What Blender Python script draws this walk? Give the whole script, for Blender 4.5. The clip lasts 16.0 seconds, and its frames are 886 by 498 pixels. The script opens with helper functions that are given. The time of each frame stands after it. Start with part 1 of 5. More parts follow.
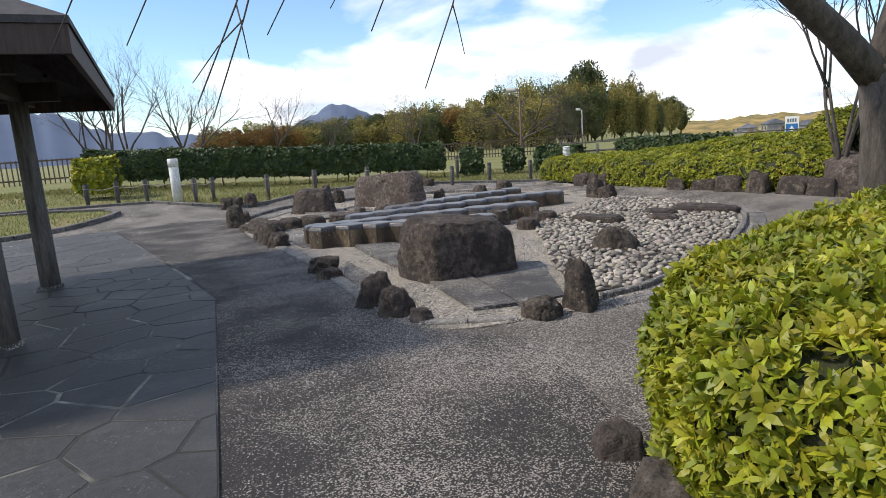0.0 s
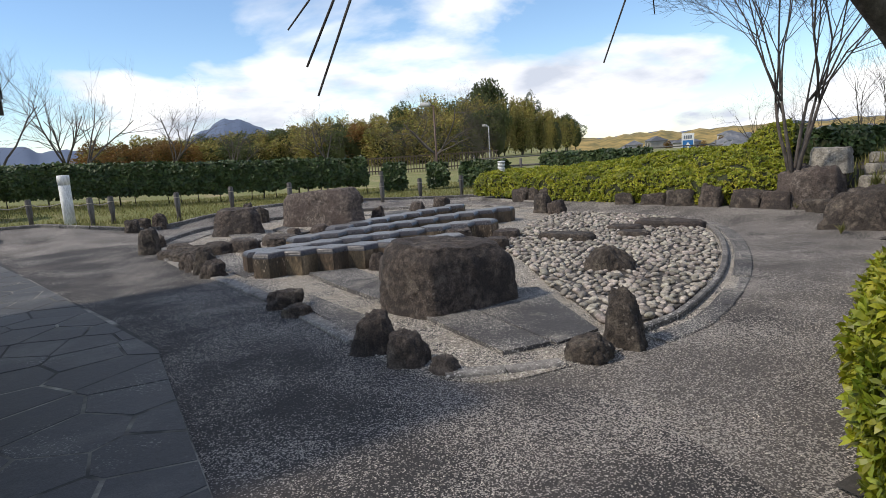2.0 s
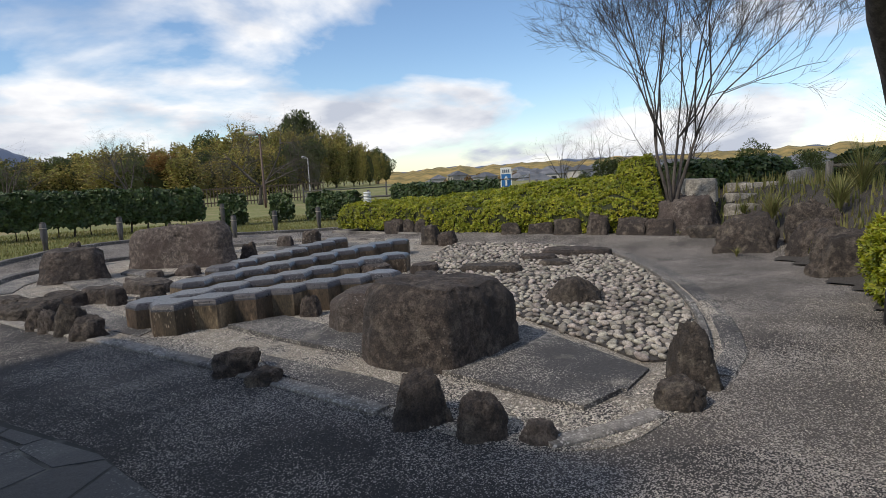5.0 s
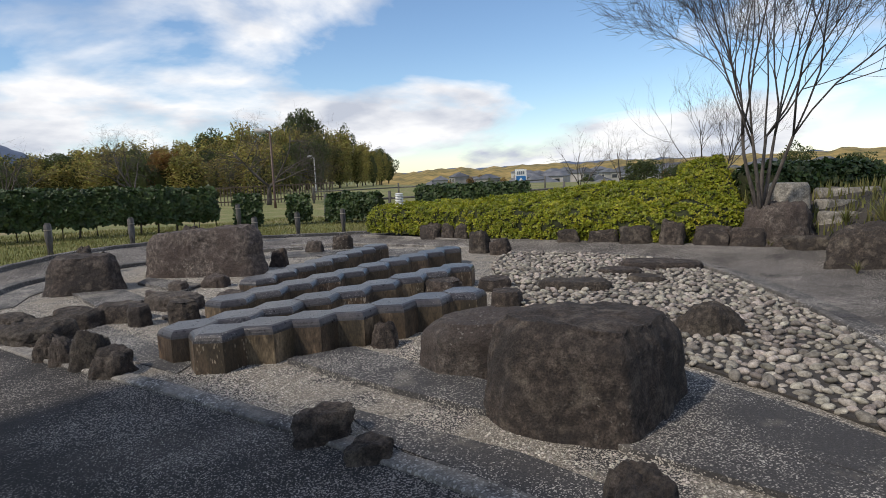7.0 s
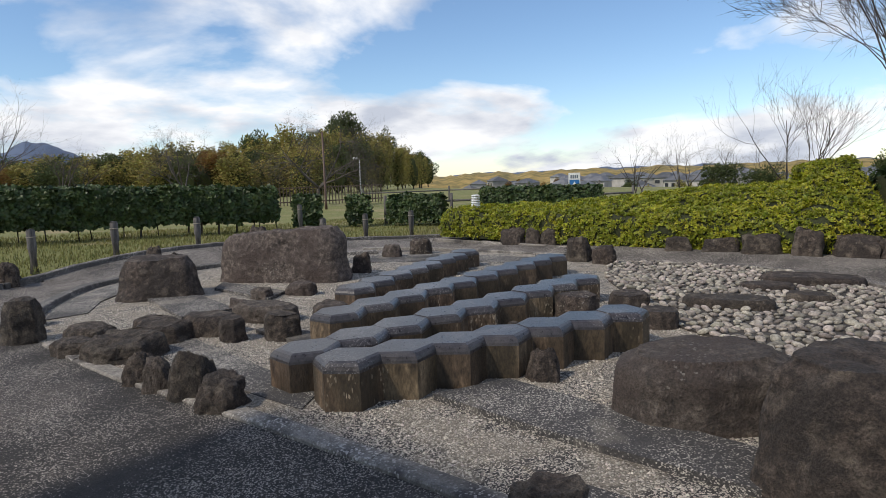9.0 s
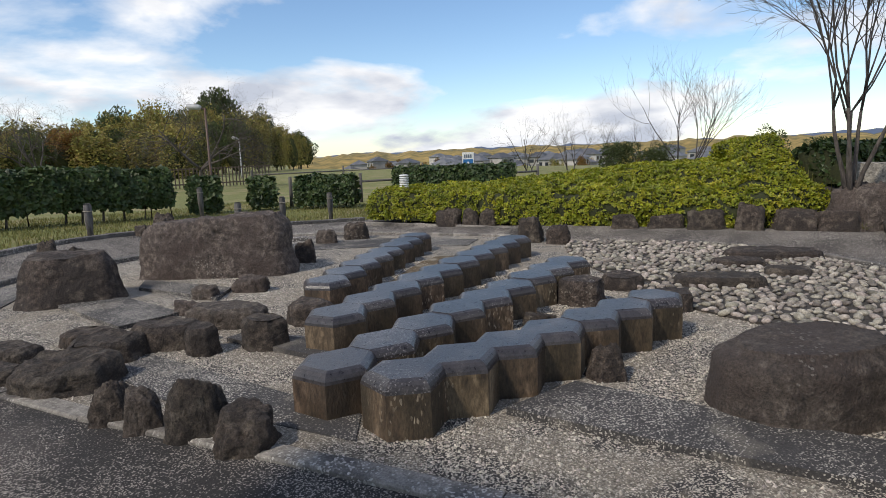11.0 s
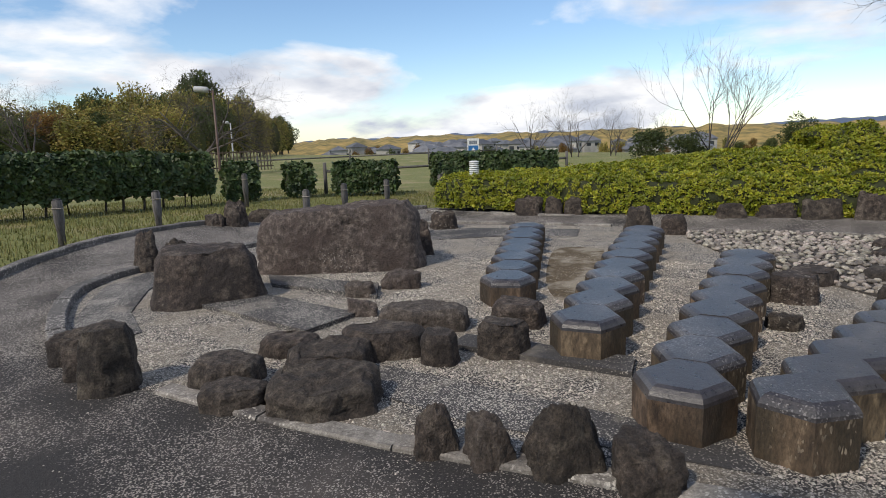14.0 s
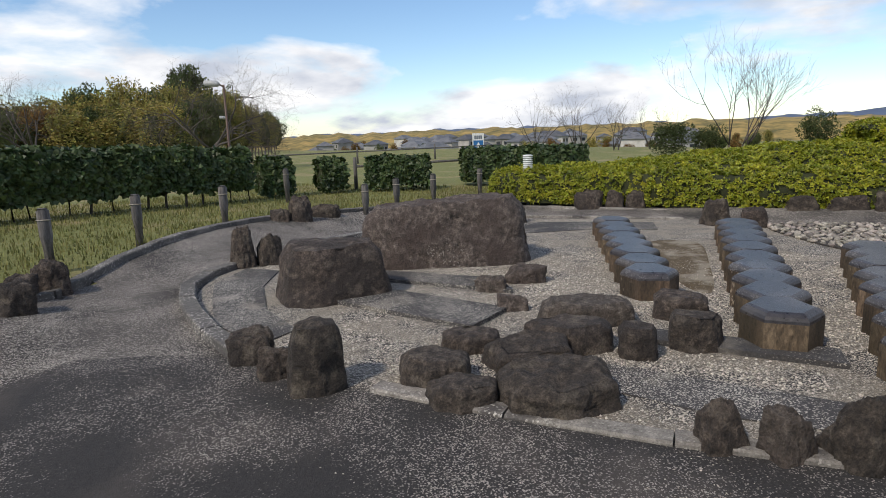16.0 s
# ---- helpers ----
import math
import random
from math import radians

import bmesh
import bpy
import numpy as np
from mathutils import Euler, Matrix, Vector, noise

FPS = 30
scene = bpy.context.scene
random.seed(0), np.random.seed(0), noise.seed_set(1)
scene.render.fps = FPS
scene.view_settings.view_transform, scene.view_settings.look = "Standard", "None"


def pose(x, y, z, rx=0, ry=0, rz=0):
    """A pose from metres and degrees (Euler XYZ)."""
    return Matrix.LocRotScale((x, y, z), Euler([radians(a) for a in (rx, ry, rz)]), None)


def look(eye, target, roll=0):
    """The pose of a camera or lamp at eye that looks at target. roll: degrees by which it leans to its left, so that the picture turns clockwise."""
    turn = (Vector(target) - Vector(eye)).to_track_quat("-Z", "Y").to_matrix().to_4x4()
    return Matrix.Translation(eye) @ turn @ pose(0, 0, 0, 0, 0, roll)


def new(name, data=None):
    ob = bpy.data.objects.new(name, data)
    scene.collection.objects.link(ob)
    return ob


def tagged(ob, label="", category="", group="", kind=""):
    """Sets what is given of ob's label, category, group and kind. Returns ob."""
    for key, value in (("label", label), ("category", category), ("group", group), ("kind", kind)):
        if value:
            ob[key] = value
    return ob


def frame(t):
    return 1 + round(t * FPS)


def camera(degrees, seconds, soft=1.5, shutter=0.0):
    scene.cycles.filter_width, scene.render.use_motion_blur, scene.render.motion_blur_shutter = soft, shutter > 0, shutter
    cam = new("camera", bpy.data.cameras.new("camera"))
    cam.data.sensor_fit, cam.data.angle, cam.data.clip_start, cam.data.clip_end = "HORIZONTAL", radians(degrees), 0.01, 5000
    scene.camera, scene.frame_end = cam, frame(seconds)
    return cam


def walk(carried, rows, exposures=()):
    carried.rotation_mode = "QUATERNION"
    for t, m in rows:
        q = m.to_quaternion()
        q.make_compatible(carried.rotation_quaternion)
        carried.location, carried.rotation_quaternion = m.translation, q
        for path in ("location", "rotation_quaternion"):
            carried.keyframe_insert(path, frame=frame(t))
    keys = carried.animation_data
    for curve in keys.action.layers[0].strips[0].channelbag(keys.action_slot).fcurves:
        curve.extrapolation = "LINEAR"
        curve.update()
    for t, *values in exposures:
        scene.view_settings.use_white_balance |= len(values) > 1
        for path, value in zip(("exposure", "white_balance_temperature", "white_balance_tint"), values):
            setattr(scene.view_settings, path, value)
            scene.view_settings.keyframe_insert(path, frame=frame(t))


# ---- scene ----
cam = camera(71.9, 16.0, soft=0.8)
PATH = [
    (0, (0.437, -0.072, 1.546), (1.131, 1.77, 1.191), -3.8),
    (0.5, (0.355, 0.258, 1.558), (1.068, 2.093, 1.202), -4.0),
    (1, (0.323, 0.637, 1.534), (1.089, 2.451, 1.185), -3.7),
    (1.5, (0.218, 0.961, 1.519), (1.074, 2.737, 1.184), -3.7),
    (2, (0.011, 1.224, 1.551), (0.998, 2.933, 1.226), -3.7),
    (2.5, (-0.177, 1.509, 1.573), (0.841, 3.209, 1.294), -3.4),
    (3, (-0.461, 1.736, 1.577), (0.62, 3.401, 1.332), -3.3),
    (3.5, (-0.632, 2.042, 1.565), (0.527, 3.654, 1.324), -3.3),
    (4, (-0.807, 2.314, 1.571), (0.45, 3.853, 1.344), -3.5),
    (4.2, (-0.839, 2.423, 1.562), (0.485, 3.903, 1.323), -3.6),
    (6.3, (-0.631, 3.991, 1.584), (0.902, 5.251, 1.332), -2.8),
    (6.5, (-0.605, 4.161, 1.586), (0.921, 5.429, 1.333), -2.6),
    (7, (-0.46, 4.56, 1.583), (1.024, 5.877, 1.331), -2.5),
    (7.5, (-0.413, 4.92, 1.574), (1.011, 6.303, 1.327), -2.2),
    (8, (-0.343, 5.318, 1.545), (1.066, 6.716, 1.305), -2.0),
    (8.5, (-0.354, 5.676, 1.541), (1.015, 7.114, 1.303), -1.7),
    (9, (-0.382, 6.025, 1.531), (1.027, 7.425, 1.296), -1.9),
    (9.2, (-0.379, 6.17, 1.532), (1.045, 7.552, 1.286), -1.7),
    (11.3, (-0.592, 7.589, 1.536), (1.063, 8.666, 1.223), -2.2),
    (11.5, (-0.559, 7.745, 1.523), (1.09, 8.831, 1.207), -2.2),
    (12, (-0.68, 8.06, 1.527), (0.964, 9.153, 1.208), -1.8),
    (12.5, (-0.84, 8.421, 1.548), (0.844, 9.448, 1.216), -1.9),
    (13, (-0.958, 8.775, 1.569), (0.718, 9.814, 1.235), -1.8),
    (13.5, (-1.144, 9.111, 1.58), (0.536, 10.141, 1.237), -1.8),
    (14, (-1.23, 9.436, 1.583), (0.454, 10.454, 1.226), -1.8),
    (14.5, (-1.45, 9.766, 1.585), (0.241, 10.77, 1.224), -1.7),
    (15, (-1.549, 10.115, 1.574), (0.154, 11.093, 1.199), -1.6),
    (15.5, (-1.732, 10.447, 1.59), (-0.022, 11.417, 1.223), -1.6),
    (16, (-1.913, 10.78, 1.598), (-0.205, 11.751, 1.225), -1.9),
]
walk(cam, [(t, look(eye, target, roll)) for t, eye, target, roll in PATH], [(0, 0.6), (1.5, 0.5), (3.0, 0.2), (7.0, 0.1), (9.0, 0.15), (12.0, 0.15), (16.0, 0.15)])

# ---- light ----
SUN_AZ, SUN_EL = 284.0, 46.0          # compass degrees from +y towards +x, and height
sun_dir = Vector((math.sin(radians(SUN_AZ)) * math.cos(radians(SUN_EL)), math.cos(radians(SUN_AZ)) * math.cos(radians(SUN_EL)), math.sin(radians(SUN_EL))))
sun = new("sun", bpy.data.lights.new("sun", "SUN"))
sun.data.energy, sun.data.angle, sun.data.color = 2.5, radians(5), (1.0, 0.91, 0.78)
sun.matrix_world = look(sun_dir * 50, (0, 0, 0))


def make_world():
    w = bpy.data.worlds.new("sky")
    scene.world = w
    w.use_nodes = True
    nt = w.node_tree
    nt.nodes.clear()
    n, l = nt.nodes.new, nt.links.new
    sky = n("ShaderNodeTexSky")
    sky.sky_type, sky.sun_disc = "NISHITA", False
    sky.sun_elevation, sky.sun_rotation = radians(SUN_EL), radians(SUN_AZ)
    sky.air_density, sky.dust_density, sky.ozone_density = 1.0, 0.0, 4.5
    co = n("ShaderNodeTexCoord")
    sep = n("ShaderNodeSeparateXYZ")
    l(co.outputs["Generated"], sep.inputs[0])
    zz = n("ShaderNodeMath"); zz.operation = "ADD"; zz.inputs[1].default_value = 0.28
    l(sep.outputs["Z"], zz.inputs[0])
    zm = n("ShaderNodeMath"); zm.operation = "MAXIMUM"; zm.inputs[1].default_value = 0.05
    l(zz.outputs[0], zm.inputs[0])
    dx = n("ShaderNodeMath"); dx.operation = "DIVIDE"
    dy = n("ShaderNodeMath"); dy.operation = "DIVIDE"
    l(sep.outputs["X"], dx.inputs[0]); l(zm.outputs[0], dx.inputs[1])
    l(sep.outputs["Y"], dy.inputs[0]); l(zm.outputs[0], dy.inputs[1])
    cv = n("ShaderNodeCombineXYZ")
    l(dx.outputs[0], cv.inputs[0]); l(dy.outputs[0], cv.inputs[1])
    cv.inputs[2].default_value = CLOUD_SEED
    no = n("ShaderNodeTexNoise")
    no.inputs["Scale"].default_value, no.inputs["Detail"].default_value, no.inputs["Roughness"].default_value = 1.15, 12.0, 0.52
    no.inputs["Distortion"].default_value = 0.25
    l(cv.outputs[0], no.inputs["Vector"])
    ramp = n("ShaderNodeValToRGB")
    ramp.color_ramp.elements[0].position, ramp.color_ramp.elements[1].position = 0.455, 0.565
    l(no.outputs["Fac"], ramp.inputs[0])
    # grey undersides, white tops
    no2 = n("ShaderNodeTexNoise")
    no2.inputs["Scale"].default_value, no2.inputs["Detail"].default_value = 2.0, 8.0
    l(cv.outputs[0], no2.inputs["Vector"])
    tone = n("ShaderNodeValToRGB")
    tone.color_ramp.elements[0].position, tone.color_ramp.elements[1].position = 0.36, 0.56
    tone.color_ramp.elements[0].color, tone.color_ramp.elements[1].color = (4.0, 4.3, 5.0, 1), (7.4, 7.4, 7.5, 1)
    l(no2.outputs["Fac"], tone.inputs[0])
    mix = n("ShaderNodeMixRGB")
    l(ramp.outputs[0], mix.inputs[0]); l(sky.outputs[0], mix.inputs[1]); l(tone.outputs[0], mix.inputs[2])
    bg = n("ShaderNodeBackground"); bg.inputs[1].default_value = 0.13
    l(mix.outputs[0], bg.inputs[0])
    out = n("ShaderNodeOutputWorld")
    l(bg.outputs[0], out.inputs[0])


CLOUD_SEED = 3.7
make_world()


# ---- materials ----
def material(name, stops, scale=8.0, detail=6.0, rough=(0.7, 0.95), bump=0.3, big=None, bigscale=0.6, speck=None, speckscale=120.0, speckcut=(0.62, 0.7), vary=0.0, island=0.0, metal=0.0, bumpdist=0.02, translucent=0.0, stretch=(1, 1, 1), spec=0.5, moss=None, grad=None, grain=0.35):
    """A surface with grain, large stains (big: colour, low, high), and specks (colour)."""
    m = bpy.data.materials.new(name)
    m.use_nodes = True
    nt = m.node_tree
    b = nt.nodes["Principled BSDF"]
    n, l = nt.nodes.new, nt.links.new
    co = n("ShaderNodeTexCoord")
    mp = n("ShaderNodeMapping"); mp.inputs["Scale"].default_value = stretch
    geo = n("ShaderNodeNewGeometry")
    l(geo.outputs["Position"], mp.inputs[0])
    no = n("ShaderNodeTexNoise")
    no.inputs["Scale"].default_value, no.inputs["Detail"].default_value, no.inputs["Roughness"].default_value = scale, detail, 0.62
    l(mp.outputs[0], no.inputs["Vector"])
    r = n("ShaderNodeValToRGB")
    e = r.color_ramp.elements
    while len(e) < len(stops):
        e.new(0.5)
    for k, (p, c) in enumerate(stops):
        e[k].position, e[k].color = p, (*c, 1)
    l(no.outputs["Fac"], r.inputs[0])
    col = r.outputs[0]
    height = no.outputs["Fac"]
    if big:
        c, lo, hi = big
        nb = n("ShaderNodeTexNoise")
        nb.inputs["Scale"].default_value, nb.inputs["Detail"].default_value, nb.inputs["Roughness"].default_value = bigscale, 5.0, 0.6
        l(mp.outputs[0], nb.inputs["Vector"])
        rb = n("ShaderNodeMapRange"); rb.inputs[1].default_value, rb.inputs[2].default_value = lo, hi
        l(nb.outputs["Fac"], rb.inputs[0])
        mx = n("ShaderNodeMixRGB"); mx.inputs[2].default_value = (*c, 1)
        l(rb.outputs[0], mx.inputs[0]); l(col, mx.inputs[1])
        col = mx.outputs[0]
    if moss:
        c, lo, hi = moss
        sp = n("ShaderNodeSeparateXYZ"); l(geo.outputs["Normal"], sp.inputs[0])
        nb = n("ShaderNodeTexNoise"); nb.inputs["Scale"].default_value, nb.inputs["Detail"].default_value = 7.0, 6.0
        l(mp.outputs[0], nb.inputs["Vector"])
        rb = n("ShaderNodeMapRange"); rb.inputs[1].default_value, rb.inputs[2].default_value = lo, hi
        l(nb.outputs["Fac"], rb.inputs[0])
        mx = n("ShaderNodeMixRGB"); mx.inputs[2].default_value = (*c, 1)
        l(rb.outputs[0], mx.inputs[0]); l(col, mx.inputs[1])
        col = mx.outputs[0]
    if speck:
        vo = n("ShaderNodeTexVoronoi"); vo.inputs["Scale"].default_value = speckscale
        l(mp.outputs[0], vo.inputs["Vector"])
        sc = n("ShaderNodeSeparateColor"); l(vo.outputs["Color"], sc.inputs[0])
        nb = n("ShaderNodeTexNoise"); nb.inputs["Scale"].default_value, nb.inputs["Detail"].default_value = 1.3, 5.0
        l(mp.outputs[0], nb.inputs["Vector"])
        ad = n("ShaderNodeMath"); ad.operation = "MULTIPLY_ADD"; ad.inputs[1].default_value = 1.1; 
        sb = n("ShaderNodeMath"); sb.operation = "SUBTRACT"; sb.inputs[1].default_value = 0.5
        l(nb.outputs["Fac"], sb.inputs[0]); l(sb.outputs[0], ad.inputs[0]); l(sc.outputs[0], ad.inputs[2])
        src = ad.outputs[0]
        if grad:
            # strewn more thickly towards one side of the plan
            gs = n("ShaderNodeSeparateXYZ"); l(geo.outputs["Position"], gs.inputs[0])
            gr = n("ShaderNodeMapRange"); gr.inputs[1].default_value, gr.inputs[2].default_value, gr.inputs[4].default_value = grad
            l(gs.outputs["X"], gr.inputs[0])
            ga = n("ShaderNodeMath"); l(gr.outputs[0], ga.inputs[0]); l(src, ga.inputs[1])
            src = ga.outputs[0]
        rb = n("ShaderNodeMapRange"); rb.inputs[1].default_value, rb.inputs[2].default_value = speckcut
        l(src, rb.inputs[0])
        mx = n("ShaderNodeMixRGB"); mx.inputs[2].default_value = (*speck, 1)
        l(rb.outputs[0], mx.inputs[0]); l(col, mx.inputs[1])
        col = mx.outputs[0]
    if bump:
        fn = n("ShaderNodeTexNoise")
        fn.inputs["Scale"].default_value, fn.inputs["Detail"].default_value, fn.inputs["Roughness"].default_value = scale * 4.5, 6.0, 0.7
        l(mp.outputs[0], fn.inputs["Vector"])
        fr = n("ShaderNodeMapRange"); fr.inputs[1].default_value, fr.inputs[2].default_value = 0.3, 0.7
        fr.inputs[3].default_value, fr.inputs[4].default_value = 1 - grain, 1 + grain
        l(fn.outputs["Fac"], fr.inputs[0])
        fm = n("ShaderNodeVectorMath"); fm.operation = "SCALE"
        l(col, fm.inputs[0]); l(fr.outputs[0], fm.inputs["Scale"])
        col = fm.outputs[0]
        fh = n("ShaderNodeMath"); fh.operation = "MULTIPLY_ADD"; fh.inputs[1].default_value = 0.45
        l(fn.outputs["Fac"], fh.inputs[0]); l(no.outputs["Fac"], fh.inputs[2])
        height = fh.outputs[0]
    if vary or island:
        if vary:
            oi = n("ShaderNodeObjectInfo"); src = oi.outputs["Random"]
        else:
            src = geo.outputs["Random Per Island"]
        mr = n("ShaderNodeMapRange")
        a = vary or island
        mr.inputs[3].default_value, mr.inputs[4].default_value = 1 - a, 1 + a
        l(src, mr.inputs[0])
        hs = n("ShaderNodeHueSaturation")
        l(mr.outputs[0], hs.inputs["Value"]); l(col, hs.inputs["Color"])
        hr = n("ShaderNodeMapRange"); hr.inputs[3].default_value, hr.inputs[4].default_value = 0.5 + 0.06 * a, 0.5 - 0.06 * a
        wn = n("ShaderNodeTexWhiteNoise"); wn.noise_dimensions = "1D"
        l(src, wn.inputs["W"]); l(wn.outputs["Value"], hr.inputs[0]); l(hr.outputs[0], hs.inputs["Hue"])
        col = hs.outputs[0]
    l(col, b.inputs["Base Color"])
    rr = n("ShaderNodeMapRange"); rr.inputs[3].default_value, rr.inputs[4].default_value = rough
    l(no.outputs["Fac"], rr.inputs[0]); l(rr.outputs[0], b.inputs["Roughness"])
    b.inputs["Metallic"].default_value = metal
    b.inputs["Specular IOR Level"].default_value = spec
    if bump:
        bp = n("ShaderNodeBump"); bp.inputs["Strength"].default_value, bp.inputs["Distance"].default_value = bump, bumpdist
        l(height, bp.inputs["Height"]); l(bp.outputs[0], b.inputs["Normal"])
    if translucent:
        tr = n("ShaderNodeBsdfTranslucent"); l(col, tr.inputs[0])
        ms = n("ShaderNodeMixShader"); ms.inputs[0].default_value = translucent
        l(b.outputs[0], ms.inputs[1]); l(tr.outputs[0], ms.inputs[2])
        l(ms.outputs[0], nt.nodes["Material Output"].inputs[0])
    return m


M = {}
M["asphalt"] = material("old asphalt", [(0.3, (0.017, 0.0152, 0.0145)), (0.7, (0.051, 0.045, 0.0425))], 80, 8, (0.8, 0.95), 0.9, ((0.1, 0.084, 0.073), 0.52, 0.72), 0.7, (0.42, 0.375, 0.33), 140, (0.84, 1.02), bumpdist=0.014, grad=(0.2, 1.9, 0.2), grain=0.6)
M["gravel_path"] = material("gravelly path", [(0.3, (0.048, 0.041, 0.036)), (0.7, (0.15, 0.13, 0.114))], 70, 8, (0.85, 0.97), 1.0, ((0.036, 0.031, 0.028), 0.5, 0.62), 0.8, (0.45, 0.405, 0.355), 125, (0.66, 0.87), bumpdist=0.016, grain=0.6)
M["garden_gravel"] = material("gravel strewn over concrete", [(0.3, (0.085, 0.072, 0.056)), (0.7, (0.4, 0.345, 0.275))], 55, 8, (0.85, 0.97), 1.0, ((0.055, 0.049, 0.046), 0.465, 0.55), 1.3, (0.6, 0.54, 0.455), 125, (0.64, 0.8), bumpdist=0.018, grain=0.6)
M["slab"] = material("dark worn concrete", [(0.3, (0.028, 0.026, 0.026)), (0.7, (0.075, 0.069, 0.066))], 60, 8, (0.7, 0.92), 0.6, ((0.17, 0.15, 0.125), 0.55, 0.65), 1.6, (0.52, 0.48, 0.42), 130, (0.78, 0.98), bumpdist=0.012, grain=0.55)
M["rock"] = material("weathered brown rock", [(0.3, (0.02, 0.0155, 0.0125)), (0.5, (0.066, 0.05, 0.04)), (0.7, (0.165, 0.13, 0.102))], 17, 14, (0.8, 0.97), 1.0, ((0.042, 0.033, 0.028), 0.45, 0.62), 2.0, (0.4, 0.36, 0.3), 60, (1.08, 1.26), vary=0.13, bumpdist=0.055, moss=((0.15, 0.122, 0.095), 0.54, 0.7), grain=0.7)
M["rock_grey"] = material("grey weathered rock", [(0.3, (0.035, 0.029, 0.025)), (0.5, (0.105, 0.083, 0.069)), (0.7, (0.23, 0.19, 0.16))], 15, 14, (0.8, 0.97), 1.0, ((0.075, 0.055, 0.046), 0.45, 0.65), 1.8, (0.42, 0.38, 0.33), 60, (1.08, 1.26), vary=0.13, bumpdist=0.055, grain=0.6)
M["rock_pale"] = material("pale grey rock", [(0.3, (0.12, 0.11, 0.095)), (0.5, (0.25, 0.23, 0.2)), (0.7, (0.38, 0.35, 0.3))], 8, 14, (0.8, 0.97), 0.8, ((0.14, 0.12, 0.1), 0.5, 0.65), 1.8, bumpdist=0.04, grain=0.5)
M["cobble"] = material("pale river cobble", [(0.3, (0.12, 0.102, 0.083)), (0.7, (0.42, 0.373, 0.317))], 30, 6, (0.6, 0.9), 0.5, vary=0.5, bumpdist=0.008)
M["cobbles"] = material("pale river cobbles", [(0.3, (0.12, 0.102, 0.083)), (0.7, (0.42, 0.373, 0.317))], 30, 6, (0.6, 0.9), 0.5, island=0.5, bumpdist=0.008)
M["bed"] = material("dark earth bed", [(0.3, (0.035, 0.03, 0.027)), (0.7, (0.08, 0.07, 0.06))], 30, 8, (0.9, 1.0), 0.8)
M["kerb"] = material("worn concrete", [(0.3, (0.13, 0.115, 0.1)), (0.7, (0.28, 0.255, 0.225))], 18, 8, (0.8, 0.95), 0.6, ((0.07, 0.062, 0.058), 0.5, 0.64), 2.2, (0.42, 0.39, 0.35), 80, (0.8, 0.95), vary=0.14, bumpdist=0.01, grain=0.45)
M["kerb_dark"] = material("dark kerb concrete", [(0.3, (0.06, 0.055, 0.052)), (0.7, (0.13, 0.12, 0.11))], 18, 8, (0.8, 0.95), 0.5, ((0.2, 0.18, 0.16), 0.55, 0.7), 1.7, (0.45, 0.42, 0.38), 80, (0.85, 0.98), vary=0.12, bumpdist=0.008)
M["column"] = material("stained concrete column", [(0.3, (0.03, 0.02, 0.013)), (0.5, (0.1, 0.069, 0.042)), (0.72, (0.28, 0.2, 0.128))], 12, 12, (0.5, 0.8), 0.8, ((0.04, 0.029, 0.017), 0.46, 0.6), 3.0, (0.4, 0.33, 0.24), 90, (1.02, 1.18), vary=0.15, bumpdist=0.014, stretch=(1, 1, 0.4), grain=0.55)
M["cap"] = material("dark glazed concrete", [(0.3, (0.024, 0.021, 0.023)), (0.7, (0.06, 0.054, 0.057))], 25, 8, (0.18, 0.44), 0.5, ((0.085, 0.076, 0.073), 0.5, 0.68), 2.6, (0.2, 0.185, 0.18), 120, (0.95, 1.1), vary=0.12, bumpdist=0.005)
M["paver"] = material("slate crazy paving", [(0.3, (0.022, 0.0228, 0.025)), (0.7, (0.05, 0.05, 0.053))], 18, 9, (0.5, 0.8), 0.5, ((0.085, 0.083, 0.08), 0.52, 0.72), 0.9, (0.2, 0.195, 0.18), 110, (1.0, 1.15), vary=0.16, bumpdist=0.01)
M["joint"] = material("pale mortar joint", [(0.3, (0.1, 0.095, 0.08)), (0.7, (0.34, 0.32, 0.28))], 3, 8, (0.85, 0.97), 0.6, ((0.03, 0.03, 0.028), 0.42, 0.52), 0.5, bumpdist=0.008)
M["grass_ground"] = material("worn lawn", [(0.25, (0.1, 0.11, 0.03)), (0.5, (0.17, 0.18, 0.05)), (0.75, (0.26, 0.23, 0.09))], 20, 9, (0.9, 1.0), 0.8, ((0.3, 0.24, 0.12), 0.5, 0.68), 0.5, bumpdist=0.03)
M["blades"] = material("grass blades", [(0.3, (0.1, 0.12, 0.025)), (0.7, (0.28, 0.25, 0.09))], 4, 5, (0.6, 0.9), 0, island=0.35, translucent=0.3)
M["azalea"] = material("azalea leaves", [(0.3, (0.13, 0.165, 0.013)), (0.55, (0.31, 0.32, 0.02)), (0.8, (0.5, 0.43, 0.035))], 2.5, 6, (0.35, 0.6), 0, island=0.4, translucent=0.35)
# Near-black green: the shade among the leaves is put into this colour.
M["leaf_shade"] = material("shade between leaves, painted dark", [(0.3, (0.012, 0.015, 0.004)), (0.7, (0.04, 0.045, 0.01))], 14, 6, (0.8, 1), 0.8)
M["hedge_dark"] = material("dark hedge leaves", [(0.3, (0.022, 0.045, 0.014)), (0.7, (0.085, 0.12, 0.035))], 2.5, 6, (0.4, 0.65), 0, island=0.4, translucent=0.25)
